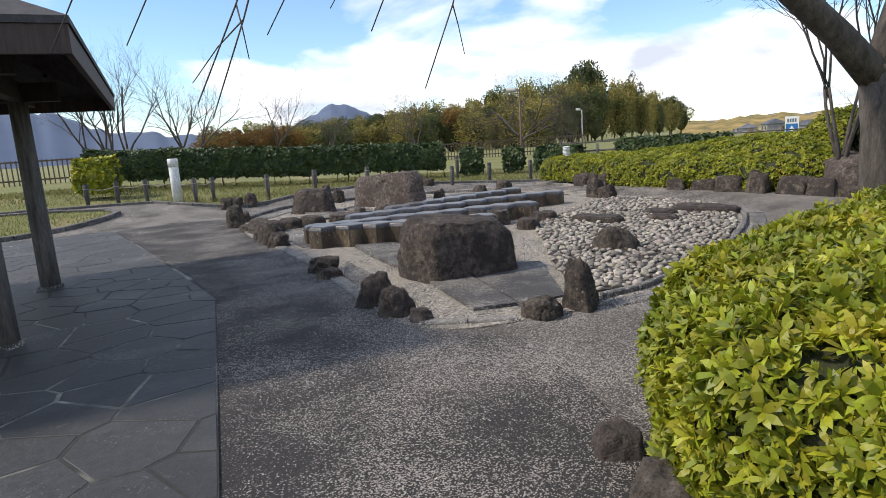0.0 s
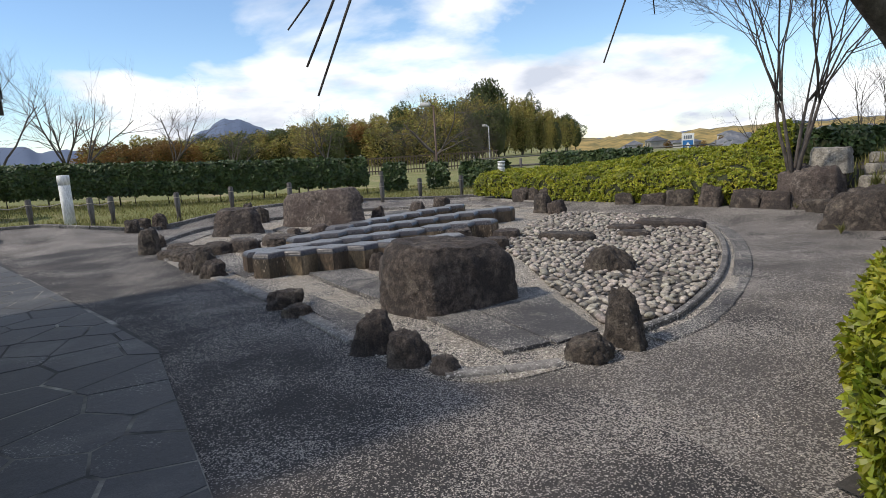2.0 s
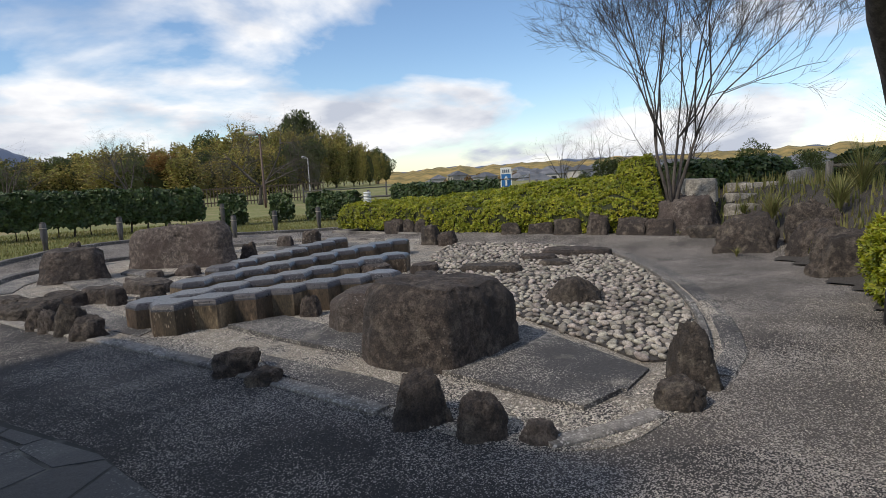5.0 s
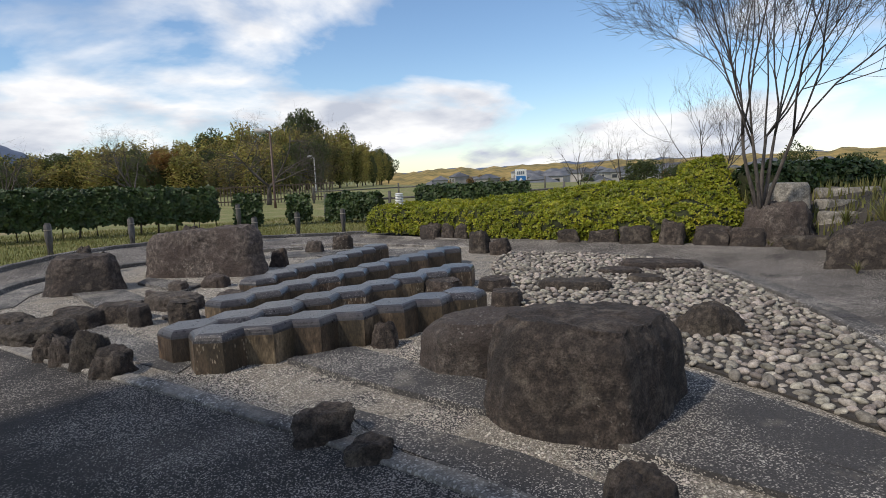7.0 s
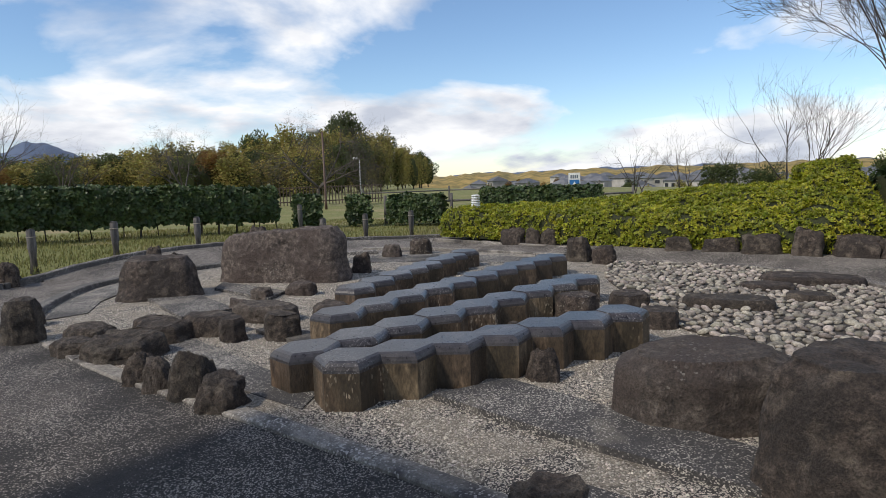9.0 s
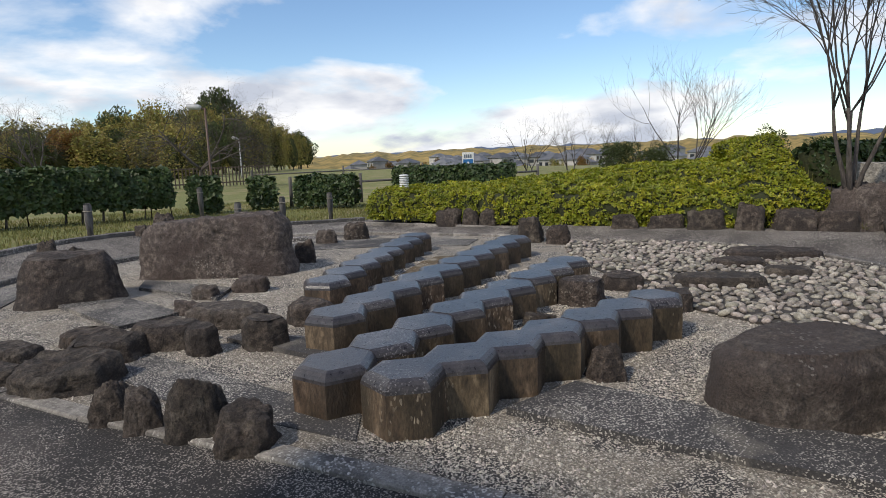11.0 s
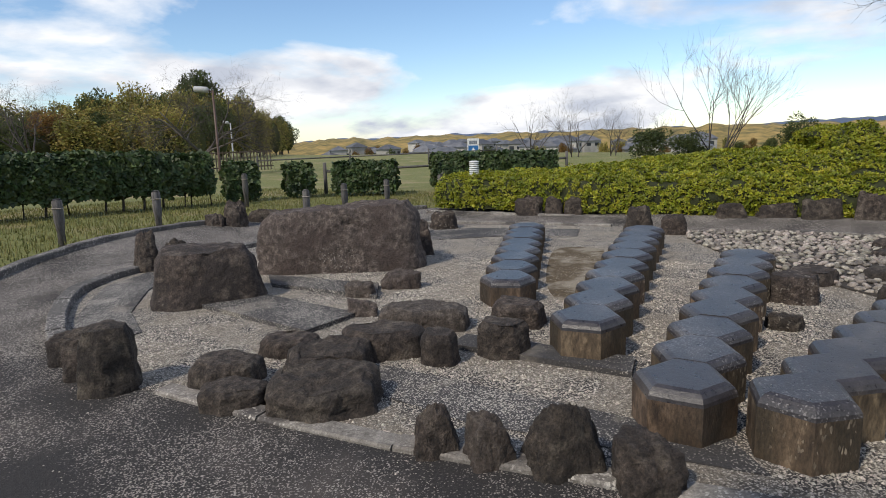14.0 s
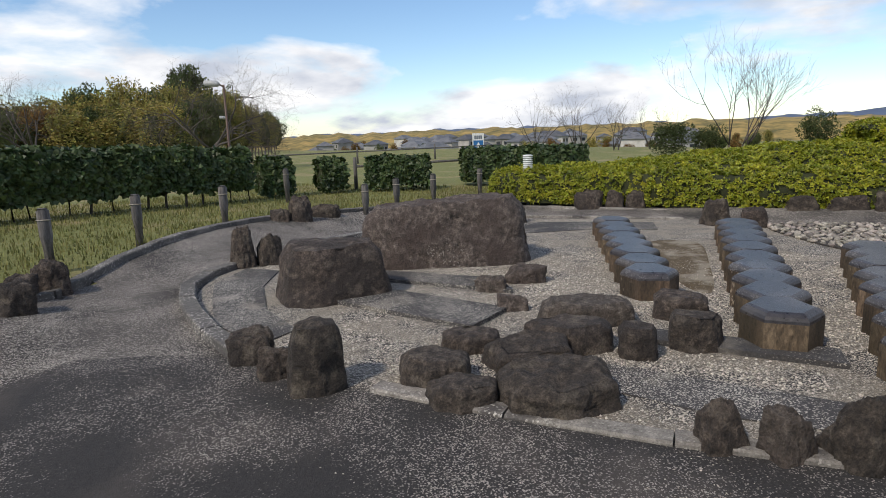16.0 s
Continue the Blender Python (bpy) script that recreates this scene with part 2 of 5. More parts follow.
M["bark"] = material("grey brown bark", [(0.3, (0.035, 0.028, 0.024)), (0.7, (0.13, 0.11, 0.095))], 16, 8, (0.85, 1), 0.8, stretch=(1, 1, 0.3))
M["wood_dark"] = material("dark stained timber", [(0.3, (0.02, 0.012, 0.01)), (0.7, (0.07, 0.045, 0.038))], 12, 8, (0.55, 0.8), 0.4, stretch=(1, 1, 0.1))
M["wood_post"] = material("grey weathered timber", [(0.3, (0.05, 0.045, 0.042)), (0.7, (0.18, 0.165, 0.15))], 22, 8, (0.75, 0.95), 0.6, stretch=(1, 1, 0.12), vary=0.2)
M["roofing"] = material("dark roof shingle", [(0.3, (0.03, 0.028, 0.03)), (0.7, (0.07, 0.065, 0.068))], 12, 6, (0.7, 0.9), 0.4)
M["white_paint"] = material("dirty white paint", [(0.3, (0.6, 0.59, 0.57)), (0.7, (0.78, 0.78, 0.76))], 7, 6, (0.4, 0.6), 0.1, stretch=(1, 1, 0.3))
M["rope"] = material("old rope", [(0.3, (0.2, 0.18, 0.14)), (0.7, (0.4, 0.36, 0.3))], 60, 4, (0.9, 1), 0.3)


# ---- builders ----
def smooth(a, b, x):
    t = min(1.0, max(0.0, (x - a) / (b - a)))
    return t * t * (3 - 2 * t)


def rise(x, y):
    """Height of the ground: a slight rise by the far corner of the walk, a bank behind the low azaleas."""
    near = max(0.33 * smooth(15.2, 18.4, y) * smooth(2.2, -0.4, x), 0.26 * smooth(16.9, 18.9, y) * smooth(13.0, 3.0, x), 0.15 * smooth(9.0, 10.2, x) * smooth(16.0, 10.0, y))
    back = smooth(19.0, 22.5, y) * min(0.65, max(0.0, 0.055 * (8.5 - x)))
    return max(near, back) * (1 - smooth(60, 120, y))


class Bag:
    """Collects vertices and faces for one mesh."""
    def __init__(self):
        self.v, self.f = [], []

    def add(self, vs, fs):
        k = len(self.v)
        self.v += [tuple(v) for v in vs]
        self.f += [tuple(i + k for i in f) for f in fs]

    def tube(self, a, b, ra, rb, sides=6, cap=True):
        a, b = Vector(a), Vector(b)
        q = (b - a).to_track_quat("Z", "Y")
        vs = []
        for c, r in ((a, ra), (b, rb)):
            for i in range(sides):
                t = 2 * math.pi * i / sides
                vs.append(c + q @ Vector((r * math.cos(t), r * math.sin(t), 0)))
        fs = [(i, (i + 1) % sides, sides + (i + 1) % sides, sides + i) for i in range(sides)]
        if cap:
            fs += [tuple(reversed(range(sides))), tuple(range(sides, 2 * sides))]
        self.add(vs, fs)

    def pipe(self, pts, radii, sides=6):
        """A bent tapered tube through pts."""
        n, vs = len(pts), []
        for k, p in enumerate(pts):
            d = Vector(pts[min(k + 1, n - 1)]) - Vector(pts[max(k - 1, 0)])
            q = d.to_track_quat("Z", "Y")
            for i in range(sides):
                t = 2 * math.pi * i / sides
                vs.append(Vector(p) + q @ Vector((radii[k] * math.cos(t), radii[k] * math.sin(t), 0)))
        fs = [(k * sides + i, k * sides + (i + 1) % sides, (k + 1) * sides + (i + 1) % sides, (k + 1) * sides + i) for k in range(n - 1) for i in range(sides)]
        fs += [tuple(reversed(range(sides))), tuple(range((n - 1) * sides, n * sides))]
        self.add(vs, fs)

    def box(self, lo, hi, m=None):
        vs = [Vector((x, y, z)) for z in (lo[2], hi[2]) for y in (lo[1], hi[1]) for x in (lo[0], hi[0])]
        if m:
            vs = [m @ v for v in vs]
        self.add(vs, [(0, 2, 3, 1), (4, 5, 7, 6), (0, 1, 5, 4), (2, 6, 7, 3), (0, 4, 6, 2), (1, 3, 7, 5)])

    def mesh(self, name, mat, flat=True):
        me = bpy.data.meshes.new(name)
        me.from_pydata(self.v, [], self.f)
        me.materials.append(mat)
        if not flat:
            me.polygons.foreach_set("use_smooth", [True] * len(me.polygons))
        me.update()
        return me


def part(name, bag, mat, parent=None, label="", flat=True):
    me = bag if isinstance(bag, bpy.types.Mesh) else bag.mesh(name, mat, flat)
    ob = new(name, me)
    if parent:
        ob.parent = parent
    if label:
        ob["label"] = label
    return ob


def thing(name, at, label, category, group="", turn=0.0, kind=""):
    ob = new(name)
    ob.matrix_world = pose(*at, 0, 0, turn)
    return tagged(ob, label, category, group, kind)


def fill(pts, z0, z1):
    """A flat slab over an outline."""
    g = Bag()
    n = len(pts)
    bm = bmesh.new()
    top = [bm.verts.new((x, y, z1)) for x, y in pts]
    low = [bm.verts.new((x, y, z0)) for x, y in pts]
    es = [bm.edges.new((top[i], top[(i + 1) % n])) for i in range(n)]
    bmesh.ops.triangle_fill(bm, edges=es, use_beauty=True)
    for f in bm.faces:
        if f.normal.z < 0:
            f.normal_flip()
    bm.verts.index_update()
    for i in range(n):
        bm.faces.new((top[(i + 1) % n], top[i], low[i], low[(i + 1) % n]))
    bm.verts.index_update()
    bmesh.ops.recalc_face_normals(bm, faces=bm.faces[:])
    g.add([v.co.copy() for v in bm.verts], [[v.index for v in f.verts] for f in bm.faces])
    bm.free()
    return g


def curve_pts(pts, per=8, closed=False):
    """A smooth line through points of the plan."""
    out, n = [], len(pts)
    for i in range(n if closed else n - 1):
        p = [Vector(pts[(i + k) % n] if closed else pts[min(max(i + k, 0), n - 1)]) for k in (-1, 0, 1, 2)]
        for s in range(per):
            t = s / per
            out.append(0.5 * (2 * p[1] + (p[2] - p[0]) * t + (2 * p[0] - 5 * p[1] + 4 * p[2] - p[3]) * t * t + (3 * p[1] - p[0] - 3 * p[2] + p[3]) * t ** 3))
    if not closed:
        out.append(Vector(pts[-1]))
    return out


def inside(pt, poly):
    x, y = pt[0], pt[1]
    hit, j = False, len(poly) - 1
    for i in range(len(poly)):
        xi, yi, xj, yj = poly[i][0], poly[i][1], poly[j][0], poly[j][1]
        if (yi > y) != (yj > y) and x < (xj - xi) * (y - yi) / (yj - yi) + xi:
            hit = not hit
        j = i
    return hit


def rock_mesh(name, size, seed, mat, box=0.8, rough=0.075, level=5, taper=0.0, cuts=7, topcut=0.0):
    """A weathered stone: planes cut out of a ball, eroded, its foot sunk below the ground. size: length, width, height."""
    rnd = random.Random(seed)
    bm = bmesh.new()
    bmesh.ops.create_icosphere(bm, subdivisions=level, radius=1.0)
    planes = []
    for ax in ((1, 0, 0), (-1, 0, 0), (0, 1, 0), (0, -1, 0), (0, 0, 1)):
        d = Vector(ax) + Vector([rnd.uniform(-0.2, 0.2) for _ in range(3)])
        planes.append((d.normalized(), box * rnd.uniform(0.92, 1.1)))
    for _ in range(cuts):
        d = Vector([rnd.gauss(0, 1) for _ in range(3)])
        d.z = abs(d.z) * 0.8
        planes.append((d.normalized(), rnd.uniform(0.84, 1.0)))
    off = Vector([rnd.uniform(0, 50) for _ in range(3)])
    for v in bm.verts:
        d = v.co.normalized()
        r = 0.0
        for nrm, h in planes:
            c = nrm.dot(d)
            if c > 0.05:
                r += (c / h) ** 14
        r = r ** (-1 / 14) if r > 0 else 1.2
        r = min(r, 1.25)
        p = d * r
        p += d * (noise.fractal(p * 1.6 + off, 0.8, 2.1, 5) * rough * 1.9 + noise.fractal(p * 5 + off, 0.7, 2.0, 4) * rough * 0.9 - abs(noise.noise(p * 3.1 + off * 2)) * rough * 0.55)
        k = 1 - taper * max(0.0, p.z)
        v.co = Vector((p.x * k, p.y * k, p.z if p.z < 0.6 else 0.6 + (p.z - 0.6) * 0.7))
    lo = [min(v.co[i] for v in bm.verts) for i in range(3)]
    hi = [max(v.co[i] for v in bm.verts) for i in range(3)]
    for v in bm.verts:
        x = (v.co.x - (lo[0] + hi[0]) / 2) / (hi[0] - lo[0]) * size[0]
        y = (v.co.y - (lo[1] + hi[1]) / 2) / (hi[1] - lo[1]) * size[1]
        z = v.co.z / hi[2]
        z = z * size[2] if z > 0 else max(z, -0.3) * size[2] * 0.6
        v.co = (x, y, z)
    me = bpy.data.meshes.new(name)
    bm.to_mesh(me)
    bm.free()
    me.materials.append(mat)
    me.polygons.foreach_set("use_smooth", [True] * len(me.polygons))
    return me


SEED = [100]


def rock(x, y, size, turn=0, label="dark weathered garden stone", mat="rock", z=0.0, tilt=(0, 0), name="rock", group="stones of the rock garden", cat="rock", **kw):
    SEED[0] += 1
    ob = new(name, rock_mesh(name, size, SEED[0], M[mat], **kw))
    ob.matrix_world = pose(x, y, z, tilt[0], tilt[1], turn)
    return tagged(ob, label, cat, group)


# ---- ground ----
def sheet(name, x0, x1, y0, y1, nx, ny, zf, mat, label, cat, fx=None):
    g = Bag()
    vs = []
    for j in range(ny + 1):
        for i in range(nx + 1):
            x, y = x0 + (x1 - x0) * i / nx, y0 + (y1 - y0) * j / ny
            if fx:
                x, y = fx(i / nx), fx(j / ny)
            vs.append((x, y, zf(x, y)))
    g.add(vs, [(j * (nx + 1) + i, j * (nx + 1) + i + 1, (j + 1) * (nx + 1) + i + 1, (j + 1) * (nx + 1) + i) for j in range(ny) for i in range(nx)])
    ob = part(name, g, mat, flat=False)
    return tagged(ob, label, cat, kind="structure")


def far_step(t):
    s = 2 * t - 1
    return math.copysign(abs(s) ** 3 * 2600 + abs(s) * 30, s) + 3


def ground_z(x, y):
    d = math.hypot(x - 4, y - 10)
    return rise(x, y) - 0.06 - 0.1 * (1 - smooth(17.0, 17.8, y)) - 6.5 * smooth(35, 150, x - 0.45 * y) - 0.6 * smooth(50, 120, d)


sheet("ground", 0, 1, 0, 1, 120, 120, ground_z, M["grass_ground"], "level parkland grass reaching to the horizon", "ground", far_step)

# outline of the rock garden, walked round its western side
OVAL = [(1.78, 5.2), (1.73, 7.1), (1.55, 9.0), (1.2, 11.2), (1.0, 13.2), (1.2, 14.6), (1.95, 15.85), (3.4, 16.85), (5.4, 16.8), (7.2, 16.0), (8.45, 14.7), (9.1, 12.4), (9.5, 10.2), (9.35, 8.4), (7.65, 6.4), (5.9, 5.15), (4.4, 4.45), (2.55, 4.32), (1.98, 4.62)]
oval = curve_pts(OVAL, 6, True)
PAVED = [(-14, -8), (12, -8), (12, 3.0), (11.2, 16.4), (10.6, 17.0), (9.9, 17.5), (8.6, 18.1), (7.2, 18.5), (5.7, 18.7), (4.4, 18.6), (2.66, 18.05), (1.4, 17.35), (0.6, 17.25), (-0.5, 17.7), (-2, 18.6), (-14, 20.8)]


def paved_sheet():
    """The walk round the garden, cut along the lawn's edge and round the garden."""
    g = Bag()
    step = 0.25
    nx, ny = int(26 / step), int(29.5 / step)
    idx = {}
    edge = curve_pts(PAVED[3:], 6)
    poly = [Vector(p) for p in PAVED[:3]] + edge

    def vid(i, j):
        if (i, j) not in idx:
            x, y = -14 + i * step, -8 + j * step
            idx[i, j] = len(g.v)
            g.v.append((x, y, rise(x, y)))
        return idx[i, j]
    for j in range(ny):
        for i in range(nx):
            x, y = -14 + (i + 0.5) * step, -8 + (j + 0.5) * step
            if inside((x, y), poly):
                g.f.append((vid(i, j), vid(i + 1, j), vid(i + 1, j + 1), vid(i, j + 1)))
    return part("path", g, M["gravel_path"], flat=False)


path = tagged(paved_sheet(), "gravelly worn path round the rock garden", "path", kind="structure")
walk_edge = curve_pts([(0.5, 15.4), (0.97, 14.6), (1.0, 13.6), (1.17, 11.2), (1.52, 9.0), (1.7, 7.1), (1.76, 5.5), (1.98, 4.55), (2.6, 3.8), (2.35, 2.5), (2.3, 1.5), (2.3, -7.9)], 6)
asphalt = fill([(p.x, p.y) for p in walk_edge] + [(-13.9, -7.9), (-13.9, 15.0), (-3.0, 15.05)], 0.0, 0.006)
tagged(part("asphalt_walk", asphalt, M["asphalt"]), "dark old asphalt walk beside the kerb", "path", kind="structure")
garden = tagged(part("garden_floor", fill([(p.x, p.y) for p in oval], -0.05, 0.01), M["garden_gravel"]), "pale gravel strewn over the sunken garden floor", "ground", kind="structure")


# ---- hexagonal stone benches ----
def hex_bench(near, far, count, height, label, w=1.12):
    """A row of hexagonal columns standing flat to flat; near and far: the centres of the end columns."""
    a, b = Vector(near), Vector(far)
    d = (b - a) / (count - 1)
    s = d.length
    turn = math.degrees(math.atan2(d.y, d.x))
    top = thing("hexagonal_bench", (a.x, a.y, 0), label, "bench", "rows of hexagonal column benches", turn)
    R = s / math.sqrt(3)
    for k in range(count):
        ring = [(s / 2 * c, R * w * q) for c, q in ((1, 0.5), (0, 1), (-1, 0.5), (-1, -0.5), (0, -1), (1, -0.5))]
        dz = random.uniform(-0.008, 0.008)
        h = height + dz
        g = Bag()
        vs = [(x * 1.0, y * 1.0, -0.05) for x, y in ring] + [(x, y, h - 0.07) for x, y in ring]
        g.add(vs, [(i, (i + 1) % 6, 6 + (i + 1) % 6, 6 + i) for i in range(6)])
        col = part("column", g, M["column"], top)
        col.location = (k * s, 0, 0)
        g = Bag()
        prof = [(0.0, h - 0.07), (0.003, h - 0.05), (0.014, h - 0.027), (0.033, h - 0.009), (0.06, h)]
        vs = []
        for inset, z in prof:
            for x, y in ring:
                end = (x < 0 and k == 0) or (x > 0 and k == count - 1)
                if abs(x) < 0.01:
                    vs.append((x, y - math.copysign(inset * 1.15, y), z))
                else:
                    vs.append((x - (math.copysign(inset, x) if end else 0.0), y - math.copysign(inset * (0.55 if end else 1.0), y), z))
        vs.append((0, 0, h))
        fs = [(r * 6 + i, r * 6 + (i + 1) % 6, r * 6 + 6 + (i + 1) % 6, r * 6 + 6 + i) for r in range(len(prof) - 1) for i in range(6)]
        n = (len(prof) - 1) * 6
        fs += [(n + i, n + (i + 1) % 6, n + 6) for i in range(6)]
        g.add(vs, fs)
        part("cap", g, M["cap"], col, "dark glazed top with a rounded rim")
    return top


BENCH = "row of joined hexagonal concrete columns with dark glazed tops"
hex_bench((2.04, 9.4), (4.41, 8.62), 7, 0.335, BENCH, 1.06)
hex_bench((2.07, 9.95), (5.88, 9.96), 9, 0.3, BENCH, 0.98)
hex_bench((2.95, 10.76), (7.3, 11.36), 10, 0.3, BENCH, 0.97)
hex_bench((4.0, 11.88), (7.2, 13.05), 8, 0.27, BENCH, 0.97)

# ---- rocks ----
def block_mesh(name, foot, height, seed, mat, inset=0.06, edge=0.1, slope=(0.0, 0.0), rough=0.016, around=96, up=22):
    """A quarried block: a footprint drawn up to a nearly flat top, its edges rounded and its faces weathered."""
    off = Vector((seed * 3.7, seed * 1.9, seed * 0.7))
    c = sum((Vector(p) for p in foot), Vector((0, 0))) / len(foot)
    local = [Vector(p) - c for p in foot]

    def reach(a):
        d, best = Vector((math.cos(a), math.sin(a))), 0.05
        for p, q in zip(local, local[1:] + local[:1]):
            e = q - p
            den = d.x * e.y - d.y * e.x
            if abs(den) > 1e-9:
                r, u = (p.x * e.y - p.y * e.x) / den, (p.x * d.y - p.y * d.x) / den
                if r > 0 and -1e-6 <= u <= 1 + 1e-6:
                    best = max(best, r)
        return best
    raw = [reach(2 * math.pi * i / around) for i in range(around)]
    rad = [(raw[i - 1] + raw[i] * 2 + raw[(i + 1) % around]) / 4 for i in range(around)]
    prof = [(1.0, -0.12)] + [(1 - inset * k / up, height * k / up) for k in range(up)]
    prof = [(r - edge * max(0.0, (z / height - 0.72) / 0.28) ** 2.2, z) for r, z in prof]
    top = prof[-1][0]
    prof += [(top * t, height * (1 + 0.02 * (1 - t))) for t in (0.97, 0.9, 0.8, 0.68, 0.55, 0.42, 0.3, 0.18, 0.08)]
    g = Bag()
    for k, (r, z) in enumerate(prof):
        for i in range(around):
            a = 2 * math.pi * i / around
            p = Vector((math.cos(a) * rad[i] * r, math.sin(a) * rad[i] * r, z))
            if z > 0:
                p.z += (p.x * slope[0] + p.y * slope[1]) * min(1.0, z / height)
            n = Vector((math.cos(a), math.sin(a), 0)) if k <= up else Vector((0, 0, 1))
            w = noise.fractal(p * 2.3 + off, 0.8, 2.1, 6) * 1.4 + noise.fractal(p * 9 + off, 0.7, 2.0, 5) * 0.5 - 0.9 * max(0.0, 0.1 - abs(noise.noise(p * 2.2 + off * 2))) * 6
            g.v.append(tuple(p + n * w * rough))
    g.f = [(k * around + i, k * around + (i + 1) % around, (k + 1) * around + (i + 1) % around, (k + 1) * around + i) for k in range(len(prof) - 1) for i in range(around)]
    n = (len(prof) - 1) * around
    g.f.append(tuple(range(n, n + around)))
    return g.mesh(name, mat, False), c


def block(foot, height, label, mat="rock", z=0.0, group="stones of the rock garden", **kw):
    SEED[0] += 1
    me, c = block_mesh("rock", foot, height, SEED[0], M[mat], **kw)
    ob = new("rock", me)
    ob.matrix_world = pose(c.x, c.y, z)
    return tagged(ob, label, "rock", group)


def flag(x, y, w, d, turn):
    """A five-sided footprint round x, y."""
    SEED[0] += 1
    r = random.Random(SEED[0])
    m = Matrix.Rotation(radians(turn), 2)
    return [Vector((x, y)) + m @ Vector((w * 0.55 * math.cos(a) * r.uniform(0.88, 1.08), d * 0.55 * math.sin(a) * r.uniform(0.88, 1.08))) for a in (0.45, 1.6, 2.7, 3.8, 4.6, 5.6)]


block([(2.38, 6.66), (2.4, 6.4), (2.58, 5.93), (3.1, 5.92), (3.62, 5.98), (3.74, 6.4), (3.2, 6.92), (2.55, 6.97)], 0.64, "large squat dark brown boulder with a flat top", inset=0.12, edge=0.17, slope=(-0.08, 0.03), rough=0.022)
block([(3.82, 15.22), (4.0, 14.75), (4.5, 13.95), (4.87, 13.5), (5.25, 13.55), (5.35, 13.95), (4.75, 15.1), (4.3, 15.5)], 0.78, "large pale brown slab of stone standing on edge", "rock_grey", inset=0.1, edge=0.12, slope=(0.05, -0.05), rough=0.035)
block([(2.22, 14.9), (2.32, 14.62), (2.98, 14.16), (3.25, 14.35), (3.3, 14.8), (2.8, 15.4), (2.55, 15.35)], 0.55, "dark boulder with a sloping flat top", inset=0.22, edge=0.12, slope=(0.04, 0.0), rough=0.02)
block([(2.93, 7.9), (2.84, 7.6), (2.98, 7.3), (3.4, 6.92), (3.7, 7.0), (3.88, 7.4), (3.6, 7.85), (3.2, 8.03)], 0.42, "broad smooth grey boulder with a sloping top", "rock_grey", inset=0.1, edge=0.3, slope=(0.05, -0.02), rough=0.01)
ROW = "small upright weathered stone beside the kerb"
rock(1.24, 11.0, (0.28, 0.26, 0.26), -45, ROW, taper=0.45)
rock(1.25, 10.71, (0.26, 0.22, 0.26), -50, ROW, "rock_grey", taper=0.15)
rock(1.39, 10.36, (0.44, 0.34, 0.36), -57, "pointed weathered stone beside the kerb", taper=0.32)
rock(1.4, 9.98, (0.35, 0.32, 0.24), -60, ROW, taper=0.08)
FLAT = "low flat dark stone lying in the gravel"
block(flag(1.36, 12.72, 0.52, 0.42, -59), 0.18, FLAT, inset=0.1, edge=0.22)
block(flag(1.12, 12.4, 0.46, 0.34, -55), 0.14, FLAT, inset=0.08, edge=0.24)
block(flag(1.42, 11.9, 0.78, 0.66, -58), 0.2, "broad ridged flat boulder lying in the gravel", inset=0.12, edge=0.2, slope=(0.12, 0.04), rough=0.028)
block(flag(1.85, 12.25, 0.62, 0.5, -50), 0.18, "ridged flat boulder behind a broader one", inset=0.12, edge=0.25, slope=(0.1, 0.0), rough=0.026)
block(flag(2.0, 12.79, 0.5, 0.38, -63), 0.14, FLAT, inset=0.1, edge=0.25)
block(flag(2.3, 12.13, 0.66, 0.42, -62), 0.21, "dark rounded stone in the gravel", inset=0.1, edge=0.22)
block(flag(2.98, 12.17, 0.84, 0.45, -65), 0.19, FLAT, "rock_grey", inset=0.08, edge=0.2)
block(flag(2.31, 11.62, 0.3, 0.28, -79), 0.23, "small squarish stone beside the low step", inset=0.14, edge=0.2)
block(flag(2.67, 11.3, 0.38, 0.34, -84), 0.27, "squarish dark stone beside a bench", inset=0.1, edge=0.18)
block(flag(3.4, 11.5, 0.52, 0.4, -82), 0.2, "rounded dark stone behind a bench end", inset=0.08, edge=0.25)
rock(3.04, 12.9, (0.31, 0.24, 0.16), -67, "small round stone in the gravel", "rock_grey")
rock(3.57, 13.35, (0.36, 0.26, 0.16), -65, "small round stone in the gravel", "rock_grey")
rock(4.08, 13.18, (0.46, 0.34, 0.2), -68, "rounded pale brown stone in the gravel", "rock_grey")
block(flag(5.12, 9.5, 0.48, 0.4, -84), 0.26, "flat topped block of stone between two benches", inset=0.06, edge=0.14)
rock(4.17, 9.53, (0.31, 0.24, 0.14), -89, "small round stone between the benches")
rock(1.08, 14.12, (0.36, 0.26, 0.25), -41, ROW)
rock(0.96, 13.74, (0.31, 0.24, 0.23), -44, ROW)
block(flag(0.92, 13.34, 0.4, 0.3, -40), 0.44, "upright post-like dark stone at the kerb", inset=0.16, edge=0.2)
rock(3.45, 16.75, (0.38, 0.32, 0.54), -38, "upright dark stone on the ring kerb", taper=0.35)
rock(3.72, 16.55, (0.36, 0.3, 0.42), -38, "dark stone on the ring kerb", taper=0.2)
EDGE = "dark stone at the edge of the lawn"
rock(5.95, 18.5, (0.42, 0.36, 0.3), -45, EDGE, z=0.1)
rock(6.25, 18.3, (0.46, 0.4, 0.52), -47, EDGE, taper=0.3, z=0.1)
rock(6.95, 18.35, (0.6, 0.46, 0.3), -49, EDGE, z=0.08)
rock(8.0, 14.98, (0.55, 0.43, 0.33), -58, "rounded stone by the far edge of the garden", taper=0.15)
